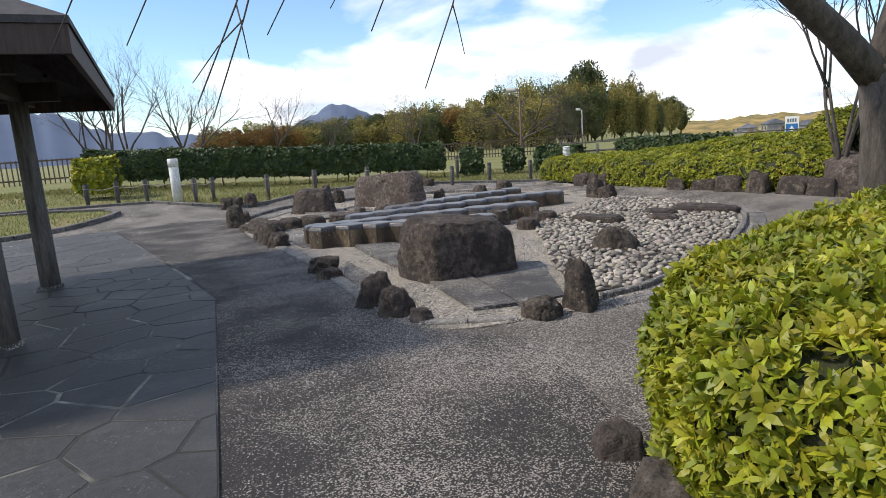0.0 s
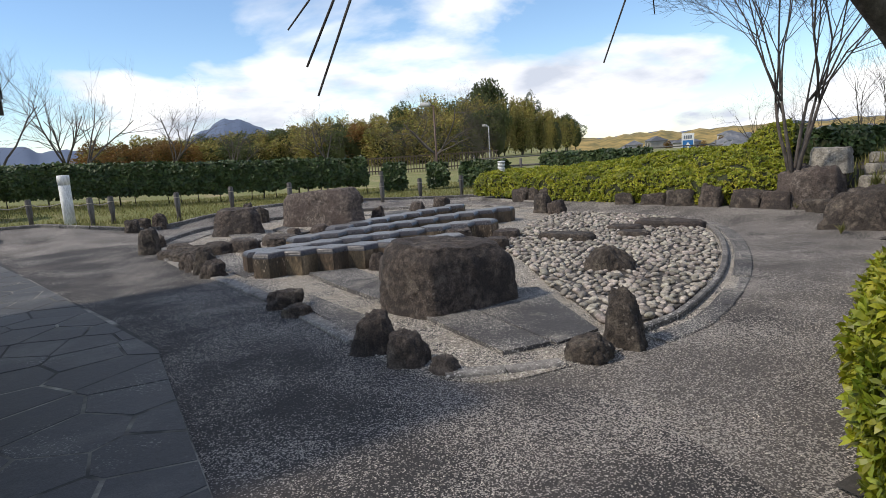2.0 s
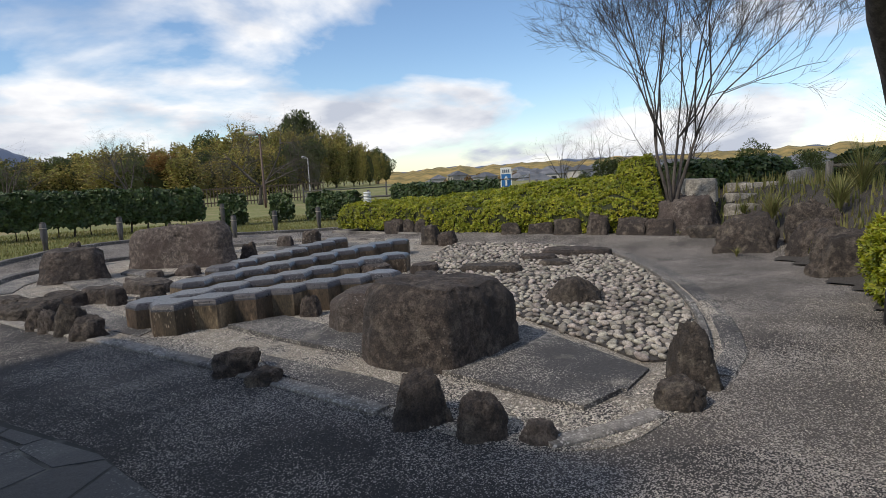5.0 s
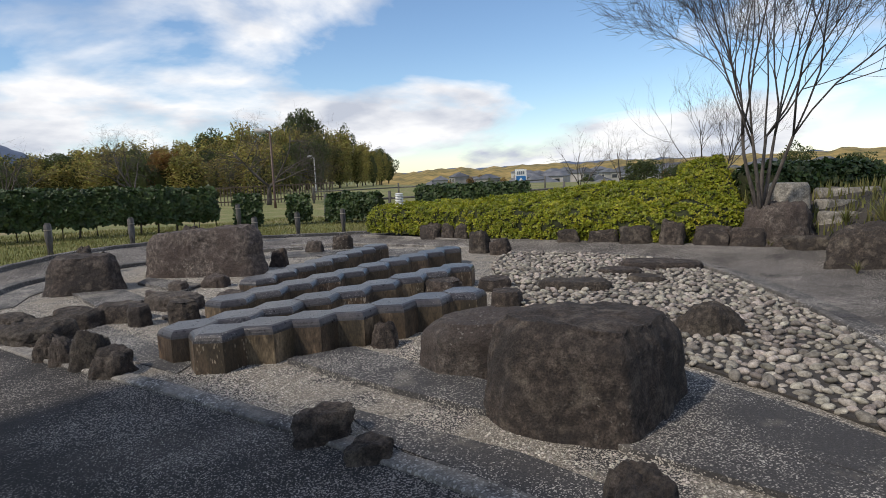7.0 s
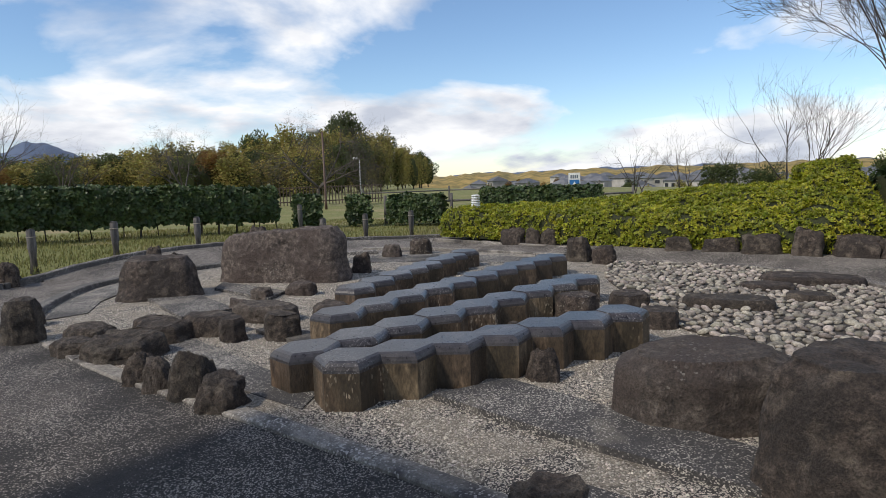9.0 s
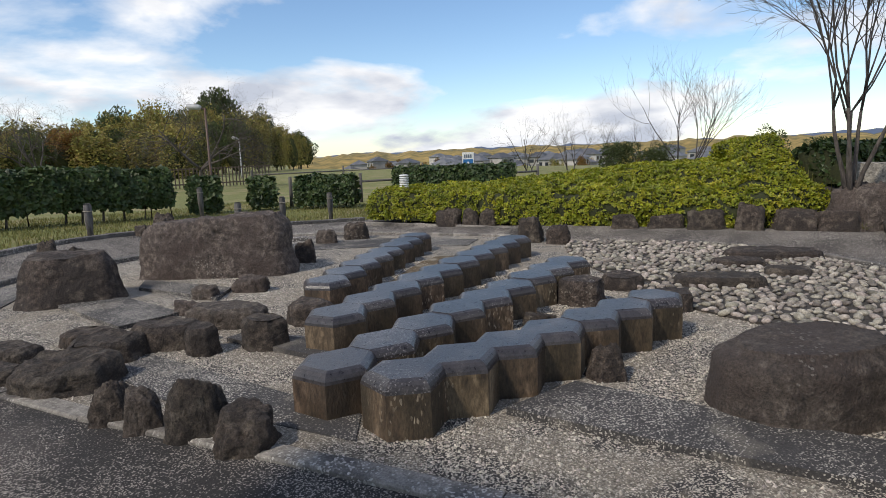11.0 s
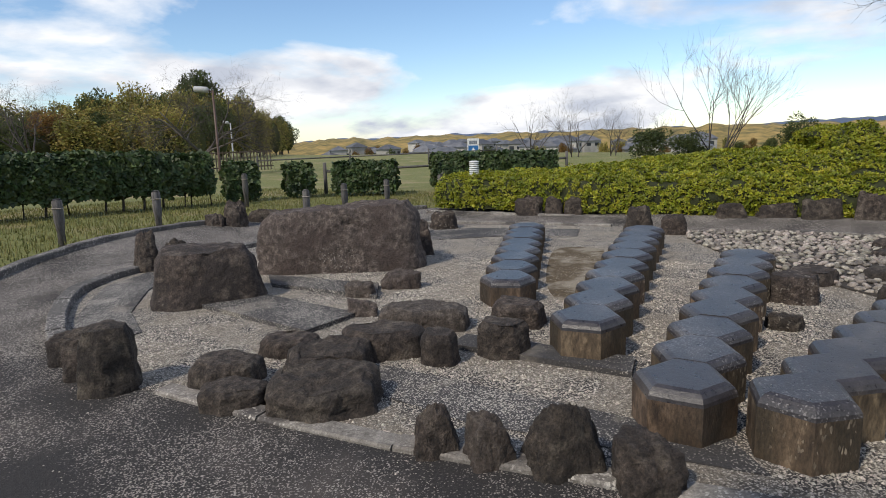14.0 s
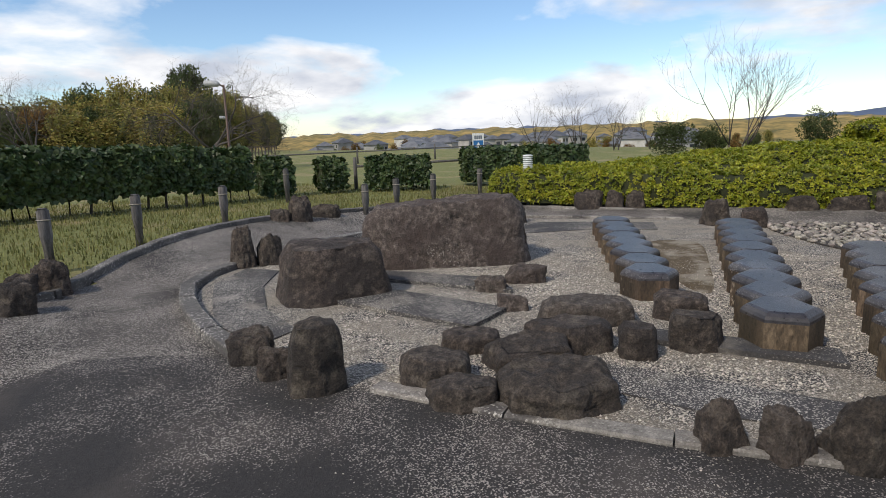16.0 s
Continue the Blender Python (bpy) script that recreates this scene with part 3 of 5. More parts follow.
rock(7.35, 15.1, (0.46, 0.36, 0.26), -56, "rounded stone by the far edge of the garden", "rock_grey")
rock(5.75, 14.0, (0.36, 0.3, 0.36), -55, "dark stone beside the large slab", taper=0.2)
rock(8.72, 11.75, (0.53, 0.43, 0.45), -65, "upright rounded stone by the cobbles", taper=0.2)
rock(8.66, 11.2, (0.42, 0.34, 0.33), -80, "small stone by the cobbles")
rock(1.69, 7.5, (0.4, 0.3, 0.2), -34, "small dark lichen-spotted stone on the kerb line")
rock(1.68, 7.08, (0.31, 0.25, 0.13), -44, "small dark lichen-spotted stone on the kerb line")
rock(1.85, 5.57, (0.45, 0.4, 0.32), -35, "rounded dark stone at the tip of the garden", taper=0.25)
rock(1.89, 5.11, (0.34, 0.3, 0.27), -40, "rounded dark stone at the tip of the garden")
rock(2.02, 4.79, (0.24, 0.2, 0.14), -44, "small grey stone at the tip of the garden", "rock_grey")
rock(3.25, 8.63, (0.3, 0.24, 0.25), -60, "small pointed stone before a bench", taper=0.4)
rock(5.22, 6.38, (0.76, 0.52, 0.31), -68, "brown boulder among the cobbles", box=0.95, taper=0.3)
rock(3.39, 4.42, (0.38, 0.34, 0.45), -58, "rough upright dark stone at the garden's tip", taper=0.3)
rock(2.96, 4.34, (0.34, 0.28, 0.18), -57, "low dark stone at the garden's tip")
STEP = "flat dark stepping stone among the cobbles"
for x, y, w, d, turn, h in ((8.38, 8.12, 1.3, 0.6, -73, 0.13), (7.7, 8.42, 0.68, 0.42, -74, 0.1), (6.44, 8.43, 1.05, 0.5, -71, 0.13), (5.24, 8.66, 0.4, 0.36, -65, 0.18), (5.95, 9.35, 0.5, 0.4, -50, 0.16), (7.29, 7.87, 0.52, 0.36, -76, 0.1)):
    block(flag(x, y, w, d, turn), h, STEP, inset=0.06, edge=0.2, rough=0.012, around=48, up=10)
FOOT = "dark foot stone half under the low azaleas"
for x, y, w, h in ((10.05, 14.2, 0.6, 0.42), (10.1, 13.7, 0.42, 0.38), (10.15, 13.3, 0.45, 0.42), (10.05, 10.56, 0.55, 0.26), (10.15, 9.93, 0.72, 0.26), (10.17, 9.22, 0.66, 0.34), (10.22, 8.62, 0.45, 0.46), (10.35, 8.05, 0.75, 0.36), (10.4, 7.45, 0.7, 0.36)):
    rock(x, y, (w, 0.4, h), -82, FOOT, group="foot stones of the bank", level=4, z=rise(x, y) - 0.02, box=0.68)
BANK = "large dark boulder set in the bank"
BG = "boulders of the bank"
rock(10.85, 7.05, (1.4, 1.1, 0.8), -70, BANK, "rock_grey", group=BG, taper=0.4, rough=0.09, z=0.1)
block(flag(11.2, 7.0, 0.72, 0.6, -70), 0.32, "pale grey boulder on top of the bank", "rock_pale", z=0.82, group=BG)
rock(10.35, 6.5, (0.85, 0.5, 0.32), -78, "low dark boulder at the foot of the bank", group=BG, z=0.05)
rock(9.6, 5.75, (0.95, 0.75, 0.62), -80, BANK, group=BG, taper=0.2, z=0.04)
rock(9.45, 4.75, (0.9, 0.75, 0.6), -86, BANK, group=BG, taper=0.2)
rock(10.1, 4.9, (0.9, 0.7, 0.85), -86, BANK, group=BG, taper=0.25)
rock(8.2, 4.15, (1.1, 0.8, 0.6), -70, BANK, group=BG)
for x, y, z, w in ((11.5, 6.25, 0.42, 0.95), (11.85, 6.3, 0.6, 0.95), (12.2, 6.35, 0.78, 1.1)):
    block(flag(x, y, w, 0.5, -82), 0.22, "flat stone step up the bank", "rock_pale", z=z, group=BG, inset=0.04, edge=0.08, around=48, up=10)
rock(12.6, 5.6, (0.6, 0.45, 0.4), -60, "pale boulder beside the steps", "rock_pale", z=0.85, group=BG, level=4)
rock(2.05, 1.75, (0.34, 0.28, 0.2), -60, "grey edging stone under the azalea", "rock_grey", group="edging stones", level=4)
rock(2.12, 2.2, (0.26, 0.22, 0.17), -30, "grey edging stone under the azalea", "rock_grey", group="edging stones", level=4)
rock(1.5, 17.5, (0.42, 0.3, 0.36), -26, EDGE, z=0.08)
rock(1.15, 17.35, (0.32, 0.26, 0.28), -26, EDGE, z=0.1)
rock(0.88, 16.9, (0.34, 0.28, 0.3), -26, EDGE, z=0.1)


# ---- bank ----
FOOTLINE = [(10.5, 40), (10.45, 17), (10.3, 16.4), (10.2, 12), (10.3, 9), (10.6, 7.4), (9.9, 5.6), (8.2, 4.6), (7.0, 3.8), (4.9, 3.05), (3.0, 2.55), (2.15, 1.9), (2.15, -7.5)]
bank_poly = [Vector(p) for p in FOOTLINE] + [Vector((24, -7.5)), Vector((24, 40))]


def foot_distance(x, y):
    p, best = Vector((x, y)), 99.0
    for a, b in zip(FOOTLINE, FOOTLINE[1:]):
        a, b = Vector(a), Vector(b)
        t = max(0.0, min(1.0, (p - a).dot(b - a) / (b - a).length_squared))
        best = min(best, (a + (b - a) * t - p).length)
    return best


def bank_z(x, y):
    d = foot_distance(x, y)
    top = 0.08 + 0.3 * smooth(15, 10, y) + 0.55 * smooth(9.5, 7.6, y) * smooth(3.0, 7.5, x)
    return 0.02 + top * smooth(0.1, 1.9, d) * (1 - smooth(16, 23, x))


def bank_sheet():
    g, idx, step = Bag(), {}, 0.3

    def vid(i, j):
        if (i, j) not in idx:
            x, y = 1.4 + i * step, -7.4 + j * step
            idx[i, j] = len(g.v)
            g.v.append((x, y, bank_z(x, y)))
        return idx[i, j]
    for j in range(80):
        for i in range(75):
            if inside((1.4 + (i + 0.5) * step, -7.4 + (j + 0.5) * step), bank_poly):
                g.f.append((vid(i, j), vid(i + 1, j), vid(i + 1, j + 1), vid(i, j + 1)))
    return part("bank", g, M["bed"], flat=False)


tagged(bank_sheet(), "earth bank under the azaleas", "bank", kind="structure")


# ---- hedges as blocks ----
def leaf_shell(name, centres, normals, size, mat, seed, spread=0.9):
    """Leaves on a surface: each a folded blade that points out and up."""
    rng = np.random.default_rng(seed)
    n = len(centres)
    c = np.asarray(centres, float)
    nr = np.asarray(normals, float)
    d = nr + rng.normal(0, spread, (n, 3))
    d[:, 2] += 0.35
    d /= np.linalg.norm(d, axis=1)[:, None]
    side = np.cross(d, rng.normal(0, 1, (n, 3)))
    side /= np.linalg.norm(side, axis=1)[:, None] + 1e-9
    up = np.cross(side, d)
    L = size * rng.uniform(0.6, 1.25, n)[:, None]
    W = L * 0.27
    base = c
    mid = c + d * L * 0.5
    tip = c + d * L + up * L * -0.12
    v = np.stack([base, mid + side * W + up * W * 0.35, tip, mid - side * W + up * W * 0.35], 1).reshape(-1, 3)
    k = np.arange(n)[:, None] * 4
    f = np.concatenate([k + np.array([[0, 1, 2]]), k + np.array([[0, 2, 3]])], 0)
    me = bpy.data.meshes.new(name)
    me.from_pydata(v.tolist(), [], f.tolist())
    me.materials.append(mat)
    me.update()
    return me


def rosettes(name, pts, nrm, size, mat, seed, leaves=6, width=0.2, out=0.5):
    """Whorls of narrow leaves, each leaf folded along its middle."""
    rng = np.random.default_rng(seed)
    c = np.repeat(np.asarray(pts, float), leaves, 0)
    ax = np.asarray(nrm, float) + rng.normal(0, 0.45, (len(pts), 3))
    ax[:, 2] += 0.25
    ax /= np.linalg.norm(ax, axis=1)[:, None]
    scale = np.repeat(rng.uniform(0.65, 1.3, len(pts)), leaves)[:, None]
    a = np.repeat(ax, leaves, 0)
    ref = rng.normal(0, 1, (len(pts), 3))
    u = np.cross(ax, ref); u /= np.linalg.norm(u, axis=1)[:, None] + 1e-9
    w = np.cross(ax, u)
    u, w = np.repeat(u, leaves, 0), np.repeat(w, leaves, 0)
    th = np.tile(np.arange(leaves) * 2 * np.pi / leaves, len(pts)) + rng.normal(0, 0.35, len(c))
    k = rng.uniform(out * 0.5, out * 1.7, len(c))[:, None]
    rad = np.cos(th)[:, None] * u + np.sin(th)[:, None] * w
    d = rad + a * k
    d /= np.linalg.norm(d, axis=1)[:, None]
    side = np.cross(d, a); side /= np.linalg.norm(side, axis=1)[:, None] + 1e-9
    up = np.cross(side, d)
    L = size * scale * rng.uniform(0.75, 1.15, (len(c), 1))
    W = L * width
    m1, m2 = c + d * L * 0.35, c + d * L * 0.7 - up * L * 0.02
    tip = c + d * L - up * L * 0.1
    v = np.stack([c, m1 + side * W * 0.8 + up * W * 0.4, m2 + side * W + up * W * 0.3, tip, m2 - side * W + up * W * 0.3, m1 - side * W * 0.8 + up * W * 0.4], 1).reshape(-1, 3)
    i = np.arange(len(c))[:, None] * 6
    f = np.concatenate([i + np.array([[0, 1, 5]]), i + np.array([[1, 2, 4]]), i + np.array([[1, 4, 5]]), i + np.array([[2, 3, 4]])], 0)
    me = bpy.data.meshes.new(name)
    me.from_pydata(v.tolist(), [], f.tolist())
    me.materials.append(mat)
    me.update()
    return me


def along(line, per=10):
    pts = curve_pts(line, per)
    cum = [0.0]
    for a, b in zip(pts, pts[1:]):
        cum.append(cum[-1] + (b - a).length)
    return pts, cum


def hedge_body(line, profile, name, step=0.12):
    """A rounded hedge on the left-hand side of a line; profile(s, u) gives depth and height for u from 0 (foot) to 1 (back)."""
    pts, cum = along(line)
    rows, nu = [], 22
    n = max(8, int(cum[-1] / step))
    for k in range(n + 1):
        t = cum[-1] * k / n
        i = max(0, min(len(cum) - 2, next((q for q in range(len(cum) - 1) if cum[q + 1] >= t), len(cum) - 2)))
        p = pts[i].lerp(pts[i + 1], (t - cum[i]) / max(1e-6, cum[i + 1] - cum[i]))
        d = (pts[min(i + 2, len(pts) - 1)] - pts[max(i - 1, 0)]).normalized()
        nrm = Vector((-d.y, d.x))
        row = []
        for j in range(nu + 1):
            dep, z = profile(t / cum[-1], j / nu, p)
            q = p + nrm * dep
            w = noise.fractal(Vector((q.x * 1.3, q.y * 1.3, z * 1.3)), 0.8, 2.0, 4) * 0.09
            row.append(Vector((q.x - nrm.x * w, q.y - nrm.y * w, z + w * 0.8)))
        rows.append(row)
    g = Bag()
    g.add([v for r in rows for v in r], [(k * (nu + 1) + j, k * (nu + 1) + j + 1, (k + 1) * (nu + 1) + j + 1, (k + 1) * (nu + 1) + j) for k in range(n) for j in range(nu)])
    g.add([v for v in rows[0]], [tuple(range(nu + 1))])
    g.add([v for v in rows[-1]], [tuple(reversed(range(nu + 1)))])
    return g


def scatter(bag, count, seed, lift=0.0, keep=None):
    rng = random.Random(seed)
    tris, area = [], []
    for f in bag.f:
        p = [Vector(bag.v[i]) for i in f]
        for k in range(1, len(p) - 1):
            a = (p[k] - p[0]).cross(p[k + 1] - p[0])
            if a.length > 1e-9:
                tris.append((p[0], p[k], p[k + 1], a.normalized())); area.append(a.length)
    pts, nrm = [], []
    for a, b, c, m in rng.choices(tris, area, k=count):
        r, q = rng.random(), rng.random()
        if r + q > 1:
            r, q = 1 - r, 1 - q
        p = a + (b - a) * r + (c - a) * q + m * (rng.uniform(-0.03, lift) + 0.05 * noise.noise(a * 7))
        if keep is None or keep(p):
            pts.append(p[:]); nrm.append(m[:])
    return pts, nrm


def hedge(name, line, profile, count, size, leafmat, label, cat, seed, width=0.2, leaves=6, flip=False, coremat="leaf_shade", keep=None):
    body = hedge_body(line, profile, name)
    if flip:
        body.f = [tuple(reversed(f)) for f in body.f]
    top = thing(name, (0, 0, 0), label, cat)
    # Added solid shell in that dark colour, seen as shade through leaf gaps.
    part("inner_foliage", body, M[coremat], top, "dark shell with the shade between leaves painted in", flat=False)
    pts, nrm = scatter(body, count, seed, 0.045, keep)
    part("leaves", rosettes("leaves", pts, nrm, size, M[leafmat], seed, leaves, width, 0.75), None, top)
    return top


def back_profile(s, u, p):
    top = 0.72 + 0.0 * s
    if u < 0.4:
        k = u / 0.4
        return -0.12 + 0.3 * k ** 2.2 - 0.06 * math.sin(math.pi * k), 0.1 + (top - 0.1) * math.sin(k * math.pi / 2) ** 0.8
    d = 0.18 + (u - 0.4) / 0.6 * (1.2 + 2.6 * smooth(16.0, 12.0, p.y))
    add = (0.06 + 0.32 * smooth(15, 10, p.y) + 0.45 * smooth(9.4, 7.6, p.y)) * smooth(0.1, 1.9, d)
    return d, top + add - 0.5 * smooth(0.9, 1.0, u)


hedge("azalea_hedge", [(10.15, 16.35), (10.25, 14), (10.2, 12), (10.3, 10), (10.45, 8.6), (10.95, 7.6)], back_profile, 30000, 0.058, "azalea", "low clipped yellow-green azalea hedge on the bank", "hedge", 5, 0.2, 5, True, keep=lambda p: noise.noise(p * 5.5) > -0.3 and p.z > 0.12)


def near_profile(s, u, p):
    top = 0.86
    if u < 0.45:
        k = u / 0.45
        return -0.05 + 0.35 * k ** 2 - 0.16 * math.sin(math.pi * k), 0.05 + (top - 0.05) * math.sin(k * math.pi / 2) ** 0.8
    d = 0.3 + (u - 0.45) / 0.55 * 3.2
    return d, top + 0.34 * smooth(0.3, 1.4, d) + 0.55 * smooth(1.1, 3.0, d)


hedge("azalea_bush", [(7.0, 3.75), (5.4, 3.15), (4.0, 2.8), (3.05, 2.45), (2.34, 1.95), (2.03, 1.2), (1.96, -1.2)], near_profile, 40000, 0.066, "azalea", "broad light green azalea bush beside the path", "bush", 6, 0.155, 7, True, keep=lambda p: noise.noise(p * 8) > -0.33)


# ---- trees ----
def branch_tree(bag, base, direction, length, radius, levels, rnd, spread=0.5, kids=(3, 5), up=0.15, sides=6, shrink=0.68, wob=0.12):
    """Bare branches, each a bent tapered tube with side shoots."""
    p, d = Vector(base), Vector(direction).normalized()
    n = 5 if levels > 1 else 3
    pts, rad, dirs = [p.copy()], [radius], [d.copy()]
    for k in range(n):
        d = (d + Vector([rnd.gauss(0, wob) for _ in range(3)]) + Vector((0, 0, up * 0.3))).normalized()
        p = p + d * (length / n)
        pts.append(p.copy()); rad.append(radius * (1 - 0.62 * (k + 1) / n)); dirs.append(d.copy())
    bag.pipe(pts, rad, sides if radius > 0.02 else (4 if radius > 0.008 else 3))
    if levels <= 0:
        return
    for _ in range(rnd.randint(*kids)):
        t = rnd.uniform(0.3, 0.98) * n
        i = min(n - 1, int(t))
        q = pts[i].lerp(pts[i + 1], t - i)
        ax = dirs[i].cross(Vector([rnd.gauss(0, 1) for _ in range(3)])).normalized()
        nd = (dirs[i] + ax * rnd.uniform(0.6, 1.3) * spread * 1.6 + Vector((0, 0, up))).normalized()
        branch_tree(bag, q, nd, length * shrink * rnd.uniform(0.7, 1.1), max(0.003, rad[i] * 0.55), levels - 1, rnd, spread, kids, up, sides, shrink, wob)


def bare_tree(x, y, z, height, stems, seed, label, lean=0.25, levels=4, spread=0.45, radius=0.09, kids=(3, 5), up=0.2, first=0.45, turn=0.0):
    rnd = random.Random(seed)
    top = thing("bare_tree", (x, y, z), label, "tree", turn=turn)
    trunk, crown = Bag(), Bag()
    for k in range(stems):
        a = 2 * math.pi * (k + rnd.uniform(-0.2, 0.2)) / stems
        d = Vector((math.cos(a) * lean, math.sin(a) * lean, 1))
        b = Vector((math.cos(a), math.sin(a), 0)) * radius * (0.9 if stems > 1 else 0)
        pts, rad, p = [b - Vector((0, 0, 0.15))], [radius * 1.25], b.copy()
        for i in range(4):
            d = (d + Vector([rnd.gauss(0, 0.05) for _ in range(3)])).normalized()
            p = p + d * height * first / 4
            pts.append(p.copy()); rad.append(radius * (1 - 0.1 * (i + 1)))
        trunk.pipe(pts, rad, 9)
        for i in range(3 if stems > 1 else 5):
            ax = Vector((rnd.gauss(0, 1), rnd.gauss(0, 1), 0)).normalized()
            nd = (d + ax * spread * rnd.uniform(0.3, 1.2)).normalized()
            q = pts[-1] if i < 2 else pts[-2].lerp(pts[-1], rnd.uniform(0, 1))
            branch_tree(crown, q, nd, height * (1 - first) * rnd.uniform(0.7, 0.95), radius * 0.5, levels - 1, rnd, spread, kids, up)
    part("trunk", trunk, M["bark"], top, flat=False)
    part("crown", crown, M["bark"], top, "bare thin branches", flat=False)
    return top


bare_tree(10.6, 7.3, 0.72, 4.7, 5, 11, "bare several-stemmed tree on the bank", 0.3, 5, 0.48, 0.037, (4, 6), 0.22, 0.27, 180)
bare_tree(21.5, 38.7, 0.0, 5.6, 1, 12, "spreading bare tree by the lawn", 0.05, 5, 1.15, 0.15, (4, 6), 0.0, 0.2)
bare_tree(16.0, 45.7, 0.0, 4.6, 1, 13, "spreading bare tree before the wood", 0.05, 5, 1.1, 0.13, (3, 5), 0.05, 0.22)
bare_tree(9.5, 47.0, 0.0, 4.0, 1, 14, "small bare tree before the wood", 0.05, 4, 1.0, 0.11, (3, 5), 0.05, 0.25)
bare_tree(-3.6, 33.0, 0.4, 5.0, 4, 15, "bare spreading tree behind the hedge", 0.4, 4, 0.5, 0.11, (3, 5), 0.15, 0.3)
bare_tree(-0.2, 36.0, 0.4, 5.0, 3, 16, "bare spreading tree behind the hedge", 0.35, 4, 0.5, 0.1, (3, 5), 0.15, 0.3)
bare_tree(5.0, 44.0, 0.2, 5.5, 1, 17, "small bare tree behind the hedge", 0.1, 4, 0.5, 0.09, (3, 5), 0.15, 0.3)
bare_tree(24.6, 12.6, -0.2, 4.1, 3, 18, "leafless shrub-like tree beyond the bank", 0.35, 4, 0.45, 0.05, (3, 5), 0.2, 0.25)
for k, (x, y, h) in enumerate(((40, 26.5, 4.2), (42, 24.2, 4.4), (44, 22.0, 3.8), (46, 20.0, 4.0))):
    bare_tree(x, y, -1.0, h, 2, 30 + k, "small bare tree beyond the park's edge", 0.3, 4, 0.6, 0.07, (3, 4), 0.1, 0.3)


def cherry():
    """A cherry whose limb hangs over the path."""
    rnd = random.Random(41)
    top = thing("cherry_tree", (5.7, 3.4, 0.3), "bare cherry tree with rough bark and hanging twigs", "tree")
    g = Bag()
    g.pipe([(0.05, 0, -0.3), (0, 0, 0.5), (-0.02, 0.02, 1.1), (-0.05, 0.05, 1.6)], [0.17, 0.15, 0.135, 0.14], 12)
    part("trunk", g, M["bark"], top, flat=False)
    g = Bag()
    g.pipe([(-0.05, 0.05, 1.5), (-0.45, 0.1, 1.85), (-0.95, 0.15, 2.2), (-1.9, 0.1, 2.75), (-3.2, -0.2, 3.1), (-4.6, -0.3, 3.2), (-5.8, -0.3, 3.15)], [0.13, 0.11, 0.1, 0.08, 0.06, 0.04, 0.02], 9)
    g.pipe([(-0.05, 0.05, 1.5), (0.12, 0.0, 2.1), (0.2, -0.1, 2.8), (0.1, 0.0, 3.8), (0.2, 0.1, 5.0)], [0.13, 0.11, 0.1, 0.07, 0.03], 9)
    part("limb", g, M["bark"], top, flat=False)
    for x, y, z in ((0.49, 2.58, 1.68), (0.44, 2.47, 1.73), (1.41, 2.62, 1.77), (0.75, 2.7, 2.02), (0.2, 2.8, 2.0), (-0.05, 2.7, 1.95), (1.15, 2.5, 2.0), (0.0, 2.9, 2.2), (1.9, 2.9, 2.3), (2.5, 3.1, 2.35), (1.15, 3.3, 2.25), (-0.7, 3.0, 2.45), (0.6, 2.5, 2.3), (1.3, 2.9, 2.4), (1.6, 2.6, 2.4), (-0.5, 3.2, 2.4), (0.4, 3.2, 2.35), (2.2, 2.7, 2.5)):
        g = Bag()
        tip = Vector((x - 5.7, y - 3.4, z - 0.3))
        a = Vector((tip.x + rnd.uniform(0.35, 0.6), tip.y - rnd.uniform(0.1, 0.35), 2.95))
        pts = [a.lerp(tip, t) + Vector((0.12 * math.sin(t * 3.1), rnd.gauss(0, 0.012), 0.1 * math.sin(t * 3.1))) for t in (0, 0.2, 0.4, 0.6, 0.8, 1)]
        g.pipe(pts, [0.009, 0.007, 0.0055, 0.0045, 0.0035, 0.0025], 4)
        for t in range(1, 5):
            d = (pts[t + 1] - pts[t]).normalized() + Vector([rnd.gauss(0, 0.5) for _ in range(3)])
            L = rnd.uniform(0.12, 0.35)
            q = pts[t] + d.normalized() * L
            g.pipe([pts[t], pts[t].lerp(q, 0.5) + Vector((0, 0, 0.015)), q], [0.004, 0.003, 0.002], 3)
        part("twig", g, M["bark"], top, "thin hanging twig", flat=False)


cherry()


# ---- the wood ----
M["leaf_bamboo"] = material("bamboo foliage", [(0.3, (0.15, 0.145, 0.033)), (0.7, (0.38, 0.31, 0.08))], 0.25, 5, (0.5, 0.8), 0, island=0.5, translucent=0.25)
M["leaf_dark"] = material("evergreen foliage", [(0.3, (0.035, 0.055, 0.014)), (0.7, (0.1, 0.12, 0.03))], 0.3, 5, (0.5, 0.8), 0, island=0.4, translucent=0.2)
M["leaf_autumn"] = material("autumn foliage", [(0.3, (0.1, 0.06, 0.012)), (0.7, (0.24, 0.13, 0.03))], 0.3, 5, (0.5, 0.8), 0, island=0.4, translucent=0.25)
# Dark green that paints in the shade deep inside a crown.
M["shade_core"] = material("shade inside a crown, painted dark", [(0.3, (0.025, 0.032, 0.008)), (0.7, (0.07, 0.075, 0.02))], 0.8, 5, (0.9, 1), 0)


